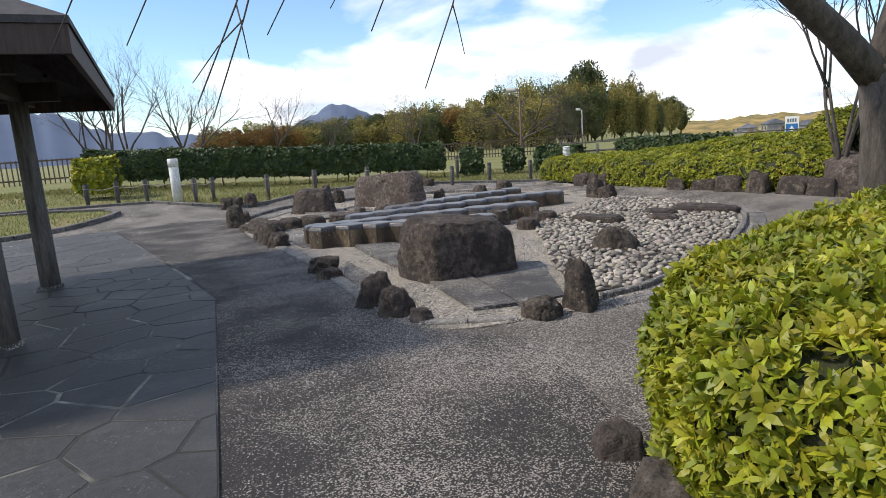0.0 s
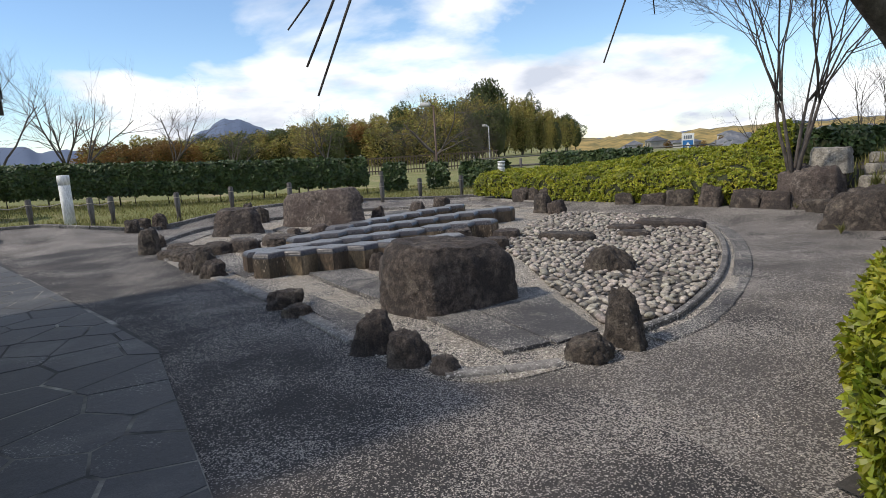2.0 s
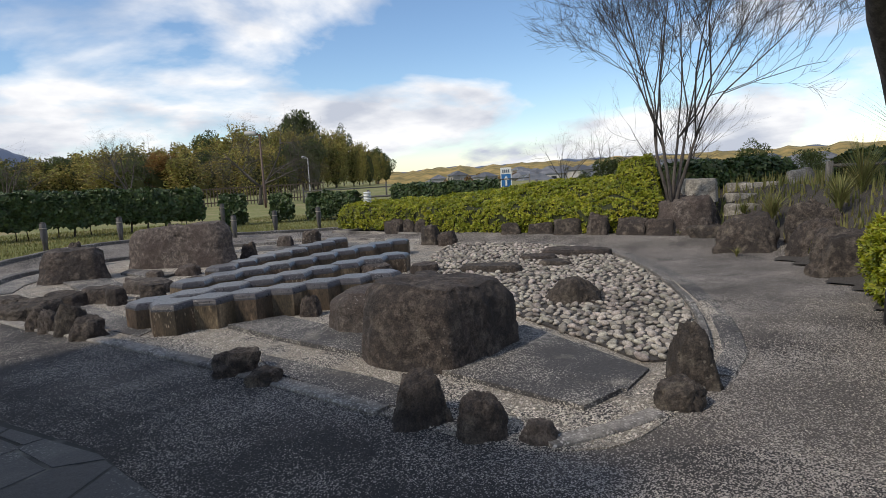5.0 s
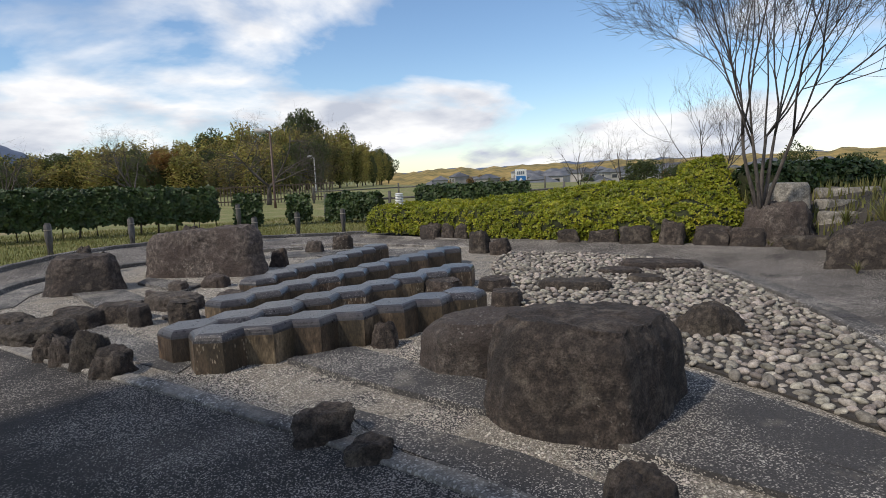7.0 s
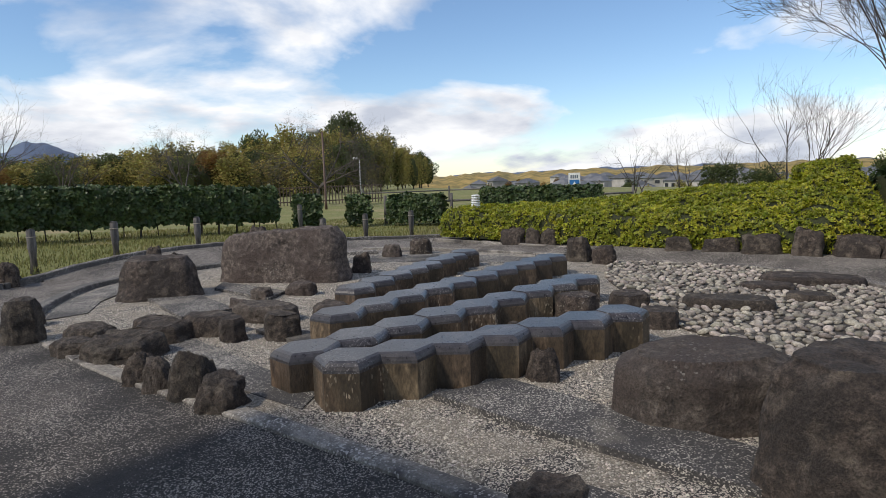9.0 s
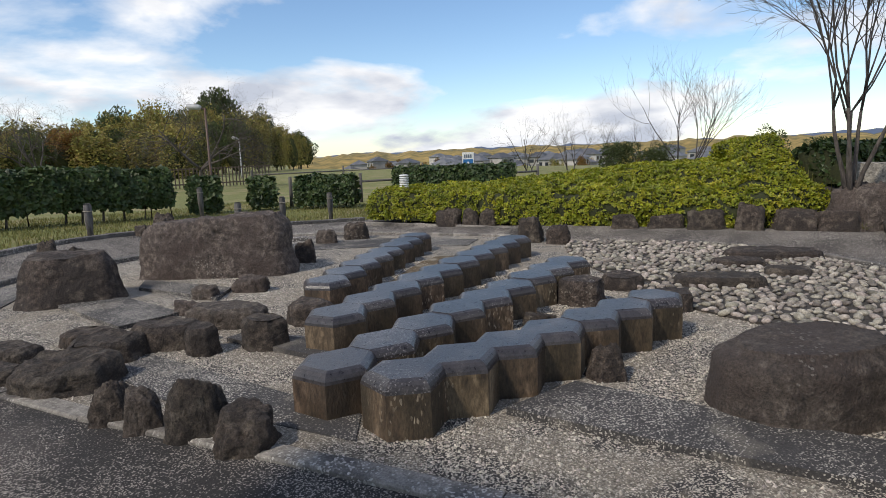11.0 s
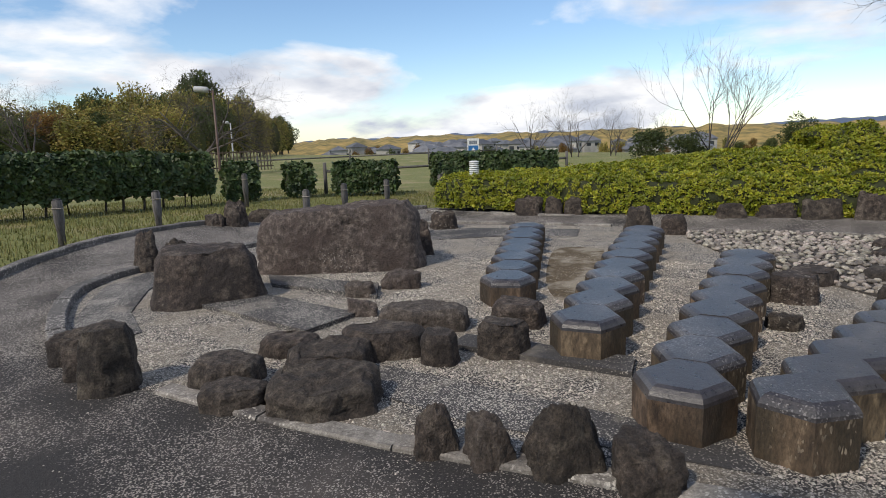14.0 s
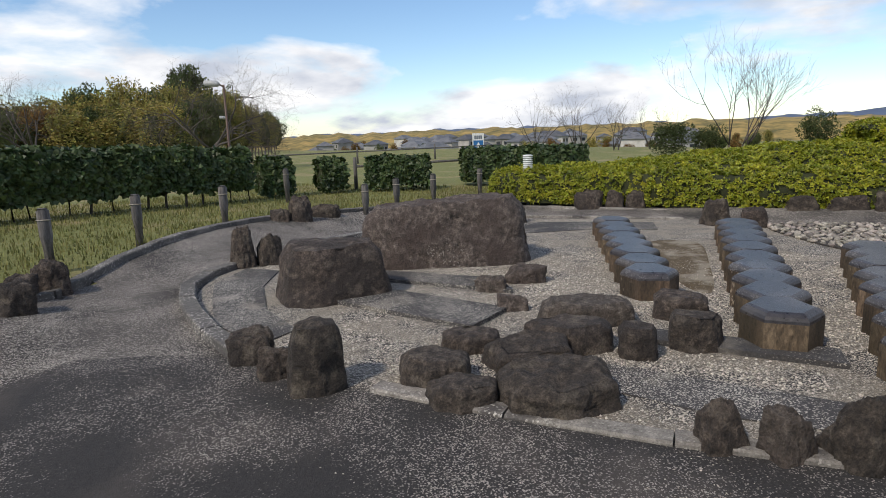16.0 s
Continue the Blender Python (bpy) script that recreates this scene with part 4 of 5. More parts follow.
def crown_mesh(kind, seed):
    """A crown one metre high and half as wide, of plumes or clumps of small leaves."""
    rng = np.random.default_rng(seed)
    pts, nrm = [], []
    if kind == "bamboo":
        for k in range(26):
            a, r = rng.uniform(0, 2 * np.pi), 0.24 * math.sqrt(rng.uniform(0, 1))
            h = rng.uniform(0.72, 1.0)
            bend = rng.uniform(0, 2 * np.pi)
            for q in range(150):
                t = rng.uniform(0.12, 1) ** 0.8
                w = 0.085 * (1.15 - t) + 0.012
                c = np.array([r * math.cos(a) + 0.1 * t ** 3 * math.cos(bend), r * math.sin(a) + 0.1 * t ** 3 * math.sin(bend), h * t - 0.05 * t ** 4])
                o = rng.normal(0, 1, 3); o /= np.linalg.norm(o)
                pts.append(c + o * w * np.array([1, 1, 0.8])); nrm.append(o + np.array([0, 0, -0.6]))
        size = 0.042
    else:
        for k in range(34):
            o = rng.normal(0, 1, 3); o /= np.linalg.norm(o)
            c = np.array([0, 0, 0.6]) + o * np.array([0.23, 0.23, 0.3]) * rng.uniform(0.55, 1.05)
            w = rng.uniform(0.06, 0.13)
            for q in range(130):
                n = rng.normal(0, 1, 3); n /= np.linalg.norm(n)
                pts.append(c + n * w * rng.uniform(0.7, 1.05)); nrm.append(n)
        size = 0.033
    mat = {"bamboo": M["leaf_bamboo"], "dark": M["leaf_dark"], "autumn": M["leaf_autumn"]}[kind]
    d = leaf_shell("crown", pts, nrm, size, mat, seed, 0.7)
    return d


CROWNS = {k: [crown_mesh(k, 50 + 7 * i + len(k)) for i in range(3)] for k in ("bamboo", "dark", "autumn")}
trunk_bag = Bag()
trunk_bag.pipe([(0, 0, -0.03), (0.01, 0, 0.3), (0.0, 0.01, 0.7)], [0.018, 0.014, 0.006], 6)
TRUNK = trunk_bag.mesh("trunk", M["bark"], False)
# An added dark ball for each wood crown, in place of shade among leaves.
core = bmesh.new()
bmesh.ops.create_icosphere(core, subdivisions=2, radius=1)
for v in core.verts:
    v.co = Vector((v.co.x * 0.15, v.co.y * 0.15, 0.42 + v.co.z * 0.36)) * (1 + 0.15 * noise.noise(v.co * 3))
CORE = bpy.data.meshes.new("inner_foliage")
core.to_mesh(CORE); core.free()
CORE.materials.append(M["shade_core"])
WOOD_LABEL = {"bamboo": "tall feathery yellow-green bamboo clump in the wood", "dark": "dark evergreen tree in the wood", "autumn": "rust-brown autumn tree in the wood"}


def wood_tree(kind, x, y, z, height, width, rnd):
    top = thing("wood_tree", (x, y, z), WOOD_LABEL[kind], "tree", "trees of the wood", rnd.uniform(0, 360))
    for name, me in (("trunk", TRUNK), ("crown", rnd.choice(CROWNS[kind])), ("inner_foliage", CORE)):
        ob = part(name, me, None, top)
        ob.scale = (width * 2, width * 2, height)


def skyline(az):
    """How high the wood stands over the eye line, in degrees, by compass bearing."""
    marks = ((-12, 1.2), (0, 1.9), (4, 2.7), (8, 3.0), (14, 2.9), (18.5, 3.5), (24, 3.9), (27, 4.4), (30, 4.9), (32.5, 5.4), (35, 5.5), (38, 5.4), (40.5, 4.5), (42.5, 3.2), (44, 1.9), (45.5, 1.2), (47, 0.8))
    for (a, p), (b, q) in zip(marks, marks[1:]):
        if a <= az <= b:
            return p + (q - p) * (az - a) / (b - a)
    return 0.8


rnd = random.Random(77)
for row, dist in enumerate((78, 87, 97)):
    az = 1.0
    while az < 41.8:
        d = dist + rnd.uniform(-3, 3) + max(0.0, az - 31.4) * 5.5
        el = skyline(az + 1.6) * (0.72, 0.9, 1.0)[row] * rnd.uniform(0.86, 1.04)
        h = d * math.tan(radians(el)) + 1.5 + 0.6
        kind = "bamboo" if rnd.random() < (0.72 if az > 8 else 0.2) else ("autumn" if az < 9 or (row == 0 and rnd.random() < 0.35) else "dark")
        w = rnd.uniform(3.2, 4.6)
        wood_tree(kind, d * math.sin(radians(az)), d * math.cos(radians(az)), -0.7, h, w, rnd)
        az += rnd.uniform(1.4, 2.2)
for az, d, h, w, kind in ((34.6, 112, 15.2, 6.0, "dark"), (33.4, 106, 12.6, 4.0, "dark"), (26.6, 92, 10.0, 3.5, "dark"), (42.4, 160, 7.0, 5.0, "dark"), (41.5, 150, 9.0, 5.0, "dark")):
    wood_tree(kind, d * math.sin(radians(az)), d * math.cos(radians(az)), -0.7, h, w, rnd)


# ---- clipped hedges, shrubs and grass on the lawn ----
def boxed(thick, low, high, z0f, lump=0.0):
    def profile(s, u, p):
        z0 = z0f(p)
        if u < 0.35:
            k = u / 0.35
            return -0.06 * math.sin(math.pi * k), z0 + low + (high - low) * k
        if u > 0.65:
            k = (u - 0.65) / 0.35
            return thick + 0.06 * math.sin(math.pi * k), z0 + high + (low - high) * k
        k = (u - 0.35) / 0.3
        return thick * k, z0 + high + 0.06 * math.sin(math.pi * k)
    return profile


def lawn_z(p):
    return rise(p.x, p.y) - 0.06


def stems_under(top, line, n, height, seed, thick=0.5):
    rnd = random.Random(seed)
    pts, cum = along(line)
    for k in range(n):
        p = pts[int((k + 0.5) / n * (len(pts) - 1))]
        g = Bag()
        z = lawn_z(p)
        x, y = p.x + rnd.uniform(-0.1, 0.1), p.y + rnd.uniform(0.1, thick)
        g.pipe([(x, y, z - 0.05), (x + rnd.uniform(-0.05, 0.05), y, z + height * 0.5), (x + rnd.uniform(-0.1, 0.1), y, z + height)], [0.03, 0.024, 0.018], 6)
        part("stem", g, M["bark"], top, flat=False)


LONG = [(9.3, 22.75), (6.0, 23.1), (2.0, 23.5), (-3.3, 23.9)]
long_hedge = hedge("dark_hedge", LONG[::-1], boxed(0.7, 0.38, 1.2, lawn_z), 15000, 0.13, "hedge_dark", "dark evergreen hedge on bare stems across the lawn", "hedge", 21, 0.3, 5, True)
stems_under(long_hedge, LONG, 22, 0.7, 22)
SHRUB = "dark green clipped shrub on the lawn"
for k, (a, b, hgt, n) in enumerate((((10.3, 23.3), (11.0, 22.9), 0.95, 900), ((11.9, 22.6), (12.5, 22.2), 0.9, 700), ((12.9, 21.7), (13.7, 20.1), 0.85, 1500), ((15.2, 19.6), (17.5, 16.4), 1.0, 2600), ((-3.3, 21.6), (-2.2, 21.5), 1.05, 1300))):
    sh = hedge("shrub", [a, ((a[0] + b[0]) / 2, (a[1] + b[1]) / 2), b], boxed(0.6, 0.15, hgt, lawn_z), n, 0.14, "hedge_dark" if k != 4 else "azalea", SHRUB if k != 4 else "light green shrub at the hedge's end", "shrub", 23 + k, 0.3, 5, True)
for k, (a, b, z, hgt, n) in enumerate((((11.7, 7.4), (13.6, 6.0), 0.8, 0.5, 2200), ((12.6, 4.6), (14.0, 2.5), 0.85, 0.5, 2500))):
    hedge("shrub", [a, ((a[0] + b[0]) / 2 + 0.1, (a[1] + b[1]) / 2), b], boxed(0.9, 0.0, hgt, lambda p, z=z: z), n, 0.12, "hedge_dark", "dark green shrub on the bank", "shrub", 33 + k, 0.28, 5, True)


def grass_blades(name, n, seed, x0, x1, y0, y1, zf, keep, tall, label):
    rng = random.Random(seed)
    g = Bag()
    while n > 0:
        x, y = rng.uniform(x0, x1), rng.uniform(y0, y1)
        n -= 1
        if not keep(x, y):
            continue
        z, a, h = zf(x, y) - 0.01, rng.uniform(0, 6.28), tall * rng.uniform(0.4, 1.3)
        c, q, w = math.cos(a), math.sin(a), 0.006 + 0.06 * tall
        b = rng.uniform(-0.5, 0.5) * h
        g.add([(x - c * w, y - q * w, z), (x + c * w, y + q * w, z), (x - q * b, y + c * b, z + h)], [(0, 1, 2)])
    return tagged(part(name, g, M["blades"]), label, "grass", kind="stuff")


edge_line = curve_pts(PAVED[3:], 6)
paved_poly = [Vector(p) for p in PAVED[:3]] + edge_line
grass_blades("lawn_grass", 42000, 61, -7, 15, 17.3, 26.5, ground_z, lambda x, y: not inside((x, y), paved_poly) and x < 15, 0.085, "short worn lawn grass with tan tips")


def run_of_pieces(name, line, width, height, seg, mat, label, cat, z=0.0, per=8, zf=None, closed=False, gap=0.008, piece="kerb_stone"):
    """A kerb of short stones along a line."""
    top = thing(name, (0, 0, 0), label, cat, kind="structure")
    pts, cum = along(line, per)
    n = max(1, round(cum[-1] / seg))

    def at(t):
        i = max(0, min(len(cum) - 2, next((q for q in range(len(cum) - 1) if cum[q + 1] >= t), len(cum) - 2)))
        return pts[i].lerp(pts[i + 1], (t - cum[i]) / max(1e-6, cum[i + 1] - cum[i]))
    for k in range(n):
        a, b = at(cum[-1] * k / n), at(cum[-1] * (k + 1) / n)
        d = (b - a).normalized()
        nn = Vector((-d.y, d.x)) * width / 2
        a2, b2 = a + d * gap / 2, b - d * gap / 2
        g = Bag()
        za, zb = (zf(a.x, a.y), zf(b.x, b.y)) if zf else (z, z)
        h = height + random.uniform(-0.006, 0.006)
        c = 0.012
        ring = lambda o, zz, k: [(a2.x - nn.x * k, a2.y - nn.y * k, za + zz), (b2.x - nn.x * k, b2.y - nn.y * k, zb + zz), (b2.x + nn.x * k, b2.y + nn.y * k, zb + zz), (a2.x + nn.x * k, a2.y + nn.y * k, za + zz)]
        vs = ring(0, -0.05, 1) + ring(0, h - c, 1) + ring(0, h, 1 - 2 * c / width)
        fs = [(r * 4 + i, r * 4 + (i + 1) % 4, r * 4 + 4 + (i + 1) % 4, r * 4 + 4 + i) for r in (0, 1) for i in range(4)] + [(8, 9, 10, 11)]
        g.add(vs, fs)
        part(piece, g, M[mat], top)
    return top


run_of_pieces("kerb_west", [(1.06, 13.0), (1.14, 11.5), (1.4, 9.9), (1.6, 8.4), (1.73, 7.0), (1.78, 5.85)], 0.15, 0.035, 0.9, "kerb", "flush pale worn concrete kerb of the rock garden", "kerb")
run_of_pieces("kerb_south", [(1.98, 4.72), (2.1, 4.64), (2.5, 4.46), (2.75, 4.4)], 0.13, 0.03, 0.45, "kerb", "flush pale concrete kerb at the garden's tip", "kerb")
run_of_pieces("kerb_north", [(1.12, 14.3), (1.38, 14.95), (1.87, 15.8), (2.4, 16.45), (3.25, 16.8), (5.0, 16.88), (6.4, 16.5), (7.5, 15.75)], 0.16, 0.085, 0.6, "kerb_dark", "low curved concrete kerb of the rock garden", "kerb")
run_of_pieces("kerb_east", [(7.8, 16.6), (8.45, 15.6), (8.85, 14.2), (9.1, 12.3)], 0.12, 0.05, 0.28, "kerb", "edging of pale bricks along the garden", "kerb", piece="brick")
run_of_pieces("kerb_cobbles", [(9.3, 9.6), (9.22, 8.5), (8.72, 7.62), (7.6, 6.55), (5.97, 5.4), (4.36, 4.63), (3.65, 4.5)], 0.07, 0.06, 0.5, "kerb_dark", "thin raised concrete edge round the cobbles", "kerb")
run_of_pieces("kerb_band", [(9.42, 8.42), (8.87, 7.48), (7.72, 6.39), (6.05, 5.22), (4.42, 4.43), (3.62, 4.3)], 0.2, 0.014, 0.6, "slab", "flush dark concrete band round the cobbles", "kerb")
run_of_pieces("lawn_kerb", [(p.x, p.y) for p in edge_line[::3]][2:], 0.14, 0.07, 0.7, "kerb_dark", "low dark kerb along the lawn's edge", "kerb", zf=rise, per=3)
run_of_pieces("hedge_kerb", [(9.85, 16.5), (9.95, 14), (9.9, 12), (10.0, 10), (10.1, 8.8)], 0.1, 0.07, 0.3, "kerb", "edging of worn bricks under the azaleas", "kerb", piece="brick")

# dark concrete strips of the garden floor
for pts, hh in ((((2.42, 8.95), (2.42, 8.0), (2.51, 6.8), (2.54, 6.06), (2.98, 6.06), (2.95, 7.5), (3.0, 8.75)), 0.055),
                (((2.55, 6.0), (2.52, 4.78), (2.93, 4.72), (3.02, 5.95)), 0.045),
                (((2.97, 4.7), (3.06, 5.95), (3.75, 6.35), (4.05, 6.25), (3.55, 5.0), (3.45, 4.75)), 0.03),
                (((2.6, 10.35), (2.58, 11.7), (2.84, 11.7), (2.9, 10.4)), 0.05),
                (((1.72, 9.5), (2.0, 9.7), (2.06, 11.95), (1.66, 11.9), (1.55, 11.0)), 0.018),
                (((2.53, 14.6), (3.08, 14.14), (2.95, 12.9), (2.34, 12.95)), 0.05),
                (((3.78, 14.9), (3.45, 14.5), (3.52, 13.1), (3.95, 13.4)), 0.05),
                (((1.84, 5.95), (1.84, 7.1), (2.05, 7.9), (2.2, 6.4), (2.12, 5.4)), 0.02),
                (((1.3, 14.3), (1.58, 15.1), (2.1, 15.75), (2.6, 16.3), (3.35, 16.6), (3.4, 16.1), (2.75, 15.7), (2.1, 15.0), (1.75, 14.3)), 0.022),
                (((5.8, 15.6), (7.1, 15.6), (8.1, 14.5), (8.6, 12.7), (7.9, 12.5), (7.5, 13.6), (6.7, 14.6)), 0.02)):
    o = part("slab", fill(pts, -0.02, hh), M["slab"])
    tagged(o, "dark worn concrete strip of the garden floor", "slab", "concrete strips")

# ---- cobbles ----
COB = curve_pts([(3.64, 4.8), (3.87, 5.4), (4.27, 6.35), (4.8, 7.4), (5.45, 8.75), (6.4, 9.6), (7.4, 10.45), (8.7, 11.0), (9.2, 10.0), (9.14, 8.6), (8.64, 7.72), (7.55, 6.65), (5.95, 5.5), (4.35, 4.73)], 5, True)
cobble_bed = tagged(part("cobble_bed", fill([(p.x, p.y) for p in COB], -0.02, 0.03), M["bed"]), "dark bed of the cobbles in the rock garden", "cobbles", kind="structure")


def cobble_mesh(seed, mat):
    r = random.Random(seed)
    bm = bmesh.new()
    bmesh.ops.create_icosphere(bm, subdivisions=2, radius=1)
    off = Vector((seed * 3.1, seed * 1.7, 0))
    for v in bm.verts:
        v.co *= 1 + 0.22 * noise.noise(v.co * 0.9 + off) + 0.08 * noise.noise(v.co * 2.5 + off)
        v.co = Vector((v.co.x, v.co.y * r.uniform(0.7, 0.72), v.co.z * 0.5))
    me = bpy.data.meshes.new("cobble")
    bm.to_mesh(me); bm.free()
    me.materials.append(mat)
    me.polygons.foreach_set("use_smooth", [True] * len(me.polygons))
    return me


cobs = [cobble_mesh(i, M["cobble"]) for i in range(7)]
rnd = random.Random(9)
placed, cells = [], {}
tries = 0
while tries < 40000:
    tries += 1
    x, y = rnd.uniform(3.5, 9.4), rnd.uniform(4.5, 11.2)
    if not inside((x, y), COB):
        continue
    r = rnd.choice((0.032, 0.038, 0.045, 0.05, 0.058))
    ci, cj = int(x / 0.13), int(y / 0.13)
    if any((x - a) ** 2 + (y - b) ** 2 < ((r + c) * 0.9) ** 2 for di in (-1, 0, 1) for dj in (-1, 0, 1) for a, b, c in cells.get((ci + di, cj + dj), ())):
        continue
    cells.setdefault((ci, cj), []).append((x, y, r))
    placed.append((x, y, r))
placed.sort(key=lambda p: p[0] + 0.6 * p[1])
rest = Bag()
for k, (x, y, r) in enumerate(placed):
    me = rnd.choice(cobs)
    m = pose(x, y, 0.034 + rnd.uniform(-0.01, 0.016), rnd.uniform(-25, 25), rnd.uniform(-25, 25), rnd.uniform(0, 360))
    if k < 300:
        o = part("cobble", me, None, cobble_bed)
        o.matrix_basis = m @ Matrix.Diagonal((r * 1.15, r * 1.15, r * 1.1, 1))
    else:
        m = m @ Matrix.Diagonal((r * 1.15, r * 1.15, r * 1.1, 1))
        rest.add([m @ v.co for v in me.vertices], [tuple(p.vertices) for p in me.polygons])
o = part("cobbles", rest, M["cobbles"], cobble_bed, "pale flat river cobbles set close together", flat=False)
o["kind"] = "stuff"

# ---- crazy paving ----
rnd = random.Random(19)
paving = tagged(part("paving_bed", fill([(0.29, 1.0), (0.38, 6.9), (0.1, 8.2), (-0.6, 11.0), (-1.5, 14.9), (-7, 14.9), (-7, 1.0)], 0.004, 0.0185), M["joint"]), "mortar bed of slate crazy paving", "paving", kind="structure")
sites = []
while len(sites) < 420:
    p = (rnd.uniform(-6.9, 0.45), rnd.uniform(1.0, 14.9))
    if all((p[0] - q[0]) ** 2 + (p[1] - q[1]) ** 2 > 0.13 for q in sites) or rnd.random() < 0.004:
        sites.append(p)


def clip(poly, n, d):
    out = []
    for i, a in enumerate(poly):
        b = poly[(i + 1) % len(poly)]
        da, db = a.dot(n) - d, b.dot(n) - d
        if da <= 0:
            out.append(a)
        if (da < 0) != (db < 0) and abs(da - db) > 1e-9:
            out.append(a + (b - a) * (da / (da - db)))
    return out


for p in sites:
    P = Vector(p)
    poly = [P + Vector(q) for q in ((-1, -1), (1, -1), (1, 1), (-1, 1))]
    poly = clip(poly, Vector((1, -0.016)).normalized(), 0.265)
    poly = clip(poly, Vector((0, 1)), 14.9)
    for (ax, ay), (bx, by) in (((0.38, 6.9), (0.1, 8.2)), ((0.1, 8.2), (-0.6, 11.0)), ((-0.6, 11.0), (-1.5, 14.9))):
        nn = Vector((by - ay, ax - bx)).normalized()
        poly = clip(poly, nn, nn.dot(Vector((ax, ay)))) if poly else poly
    if len(poly) < 3:
        continue
    poly = clip(poly, Vector((0, -1)), -1.0)
    for q in sites:
        if q is not p:
            d = Vector(q) - P
            if d.length < 2.2:
                n = d.normalized()
                poly = clip(poly, n, n.dot(P) + d.length / 2 - rnd.uniform(0.004, 0.016))
                if len(poly) < 3:
                    break
    if len(poly) < 3:
        continue
    c = sum(poly, Vector((0, 0))) / len(poly)
    g, n = Bag(), len(poly)
    h = 0.021 + rnd.uniform(-0.002, 0.003)
    g.add([(v.x, v.y, 0.005) for v in poly] + [(v.x, v.y, h - 0.004) for v in poly] + [(*(v + (c - v) * 0.02), h) for v in poly],
          [(r * n + i, r * n + (i + 1) % n, r * n + n + (i + 1) % n, r * n + n + i) for r in (0, 1) for i in range(n)] + [tuple(range(2 * n, 3 * n))])
    part("paving_stone", g, M["paver"], paving)


# ---- the left lawn ----
def left_lawn():
    g, idx, step = Bag(), {}, 0.15
    poly = curve_pts([(-13.5, 14.6), (-5, 14.9), (-3.6, 15.4), (-2.5, 16.2), (-1.75, 17.0), (-2.2, 17.5), (-4.0, 17.9), (-13.5, 18.9)], 5)

    def vid(i, j):
        if (i, j) not in idx:
            x, y = -13.5 + i * step, 14 + j * step
            idx[i, j] = len(g.v)
            g.v.append((x, y, rise(x, y) + 0.05))
        return idx[i, j]
    for j in range(36):
        for i in range(80):
            if inside((-13.5 + (i + 0.5) * step, 14 + (j + 0.5) * step), poly):
                g.f.append((vid(i, j), vid(i + 1, j), vid(i + 1, j + 1), vid(i, j + 1)))
    run_of_pieces("lawn_kerb_left", [(-5, 14.85), (-3.6, 15.35), (-2.5, 16.1), (-1.72, 16.95), (-1.95, 17.4), (-2.3, 17.55), (-4.0, 17.95), (-7, 18.3)], 0.16, 0.1, 0.5, "kerb_dark", "low dark kerb round the small lawn", "kerb", zf=rise)
    grass_blades("small_lawn_grass", 9000, 62, -9, -1.7, 14.8, 18.5, lambda x, y: rise(x, y) + 0.05, lambda x, y: inside((x, y), poly), 0.07, "short worn grass of the small lawn")
    return part("small_lawn", g, M["grass_ground"], flat=False)


tagged(left_lawn(), "small worn lawn beside the paving", "lawn", kind="structure")


# ---- shelter ----
def shelter():
    top = thing("garden_shelter", (-3.2, 7.27, 0), "dark timber garden shelter with a low hipped roof", "shelter", turn=4)
    e, zr, zp = 2.75, 2.5, 3.9
    g = Bag()
    g.add([(-e, -e, zr), (e, -e, zr), (e, e, zr), (-e, e, zr), (0, 0, zp), (-e, -e, zr - 0.05), (e, -e, zr - 0.05), (e, e, zr - 0.05), (-e, e, zr - 0.05), (0, 0, zp - 0.1)],
          [(0, 1, 4), (1, 2, 4), (2, 3, 4), (3, 0, 4), (6, 5, 9), (7, 6, 9), (8, 7, 9), (5, 8, 9), (0, 5, 6, 1), (1, 6, 7, 2), (2, 7, 8, 3), (3, 8, 5, 0)])
    part("roof", g, M["roofing"], top, "dark shingled roof")
    for k in range(4):
        m = pose(0, 0, 0, 0, 0, 90 * k)
        g = Bag()
        g.box((e - 0.06, -e + 0.02, zr - 0.24), (e - 0.015, e - 0.02, zr - 0.052), m)
        part("fascia", g, M["wood_dark"], top)
        g = Bag()
        g.box((1.7 if k % 2 == 0 else 1.28, -2.2, zr - 0.2), (1.82 if k % 2 == 0 else 1.4, 2.2, zr + 0.02), m)
        part("beam", g, M["wood_dark"], top)
        for j in range(-5, 6):
            g = Bag()
            y = j * 0.5
            w = e - 0.1 - abs(y)
            if w > 0.2:
                a, b = m @ Vector((e - 0.1, y, zr - 0.075)), m @ Vector((abs(y) + 0.1, y, zp - 0.14 - (abs(y) + 0.1) / e * (zp - zr)))
                g.tube(a, b, 0.035, 0.035, 4)
                part("rafter", g, M["wood_dark"], top)
    for x, y in ((1.76, 1.34), (1.76, -1.34), (-1.76, -1.34), (-1.76, 1.34)):
        g = Bag()
        g.pipe([(x, y, 0.03), (x, y, 0.8), (x, y, 1.6), (x, y, 2.45)], [0.115, 0.11, 0.105, 0.1], 14)
        po = part("post", g, M["wood_post"], top, flat=False)
        g = Bag()
        g.pipe([(x, y, 0.0), (x, y, 0.06)], [0.15, 0.14], 14)
        part("post_base", g, M["slab"], po, "dark post shoe")


shelter()


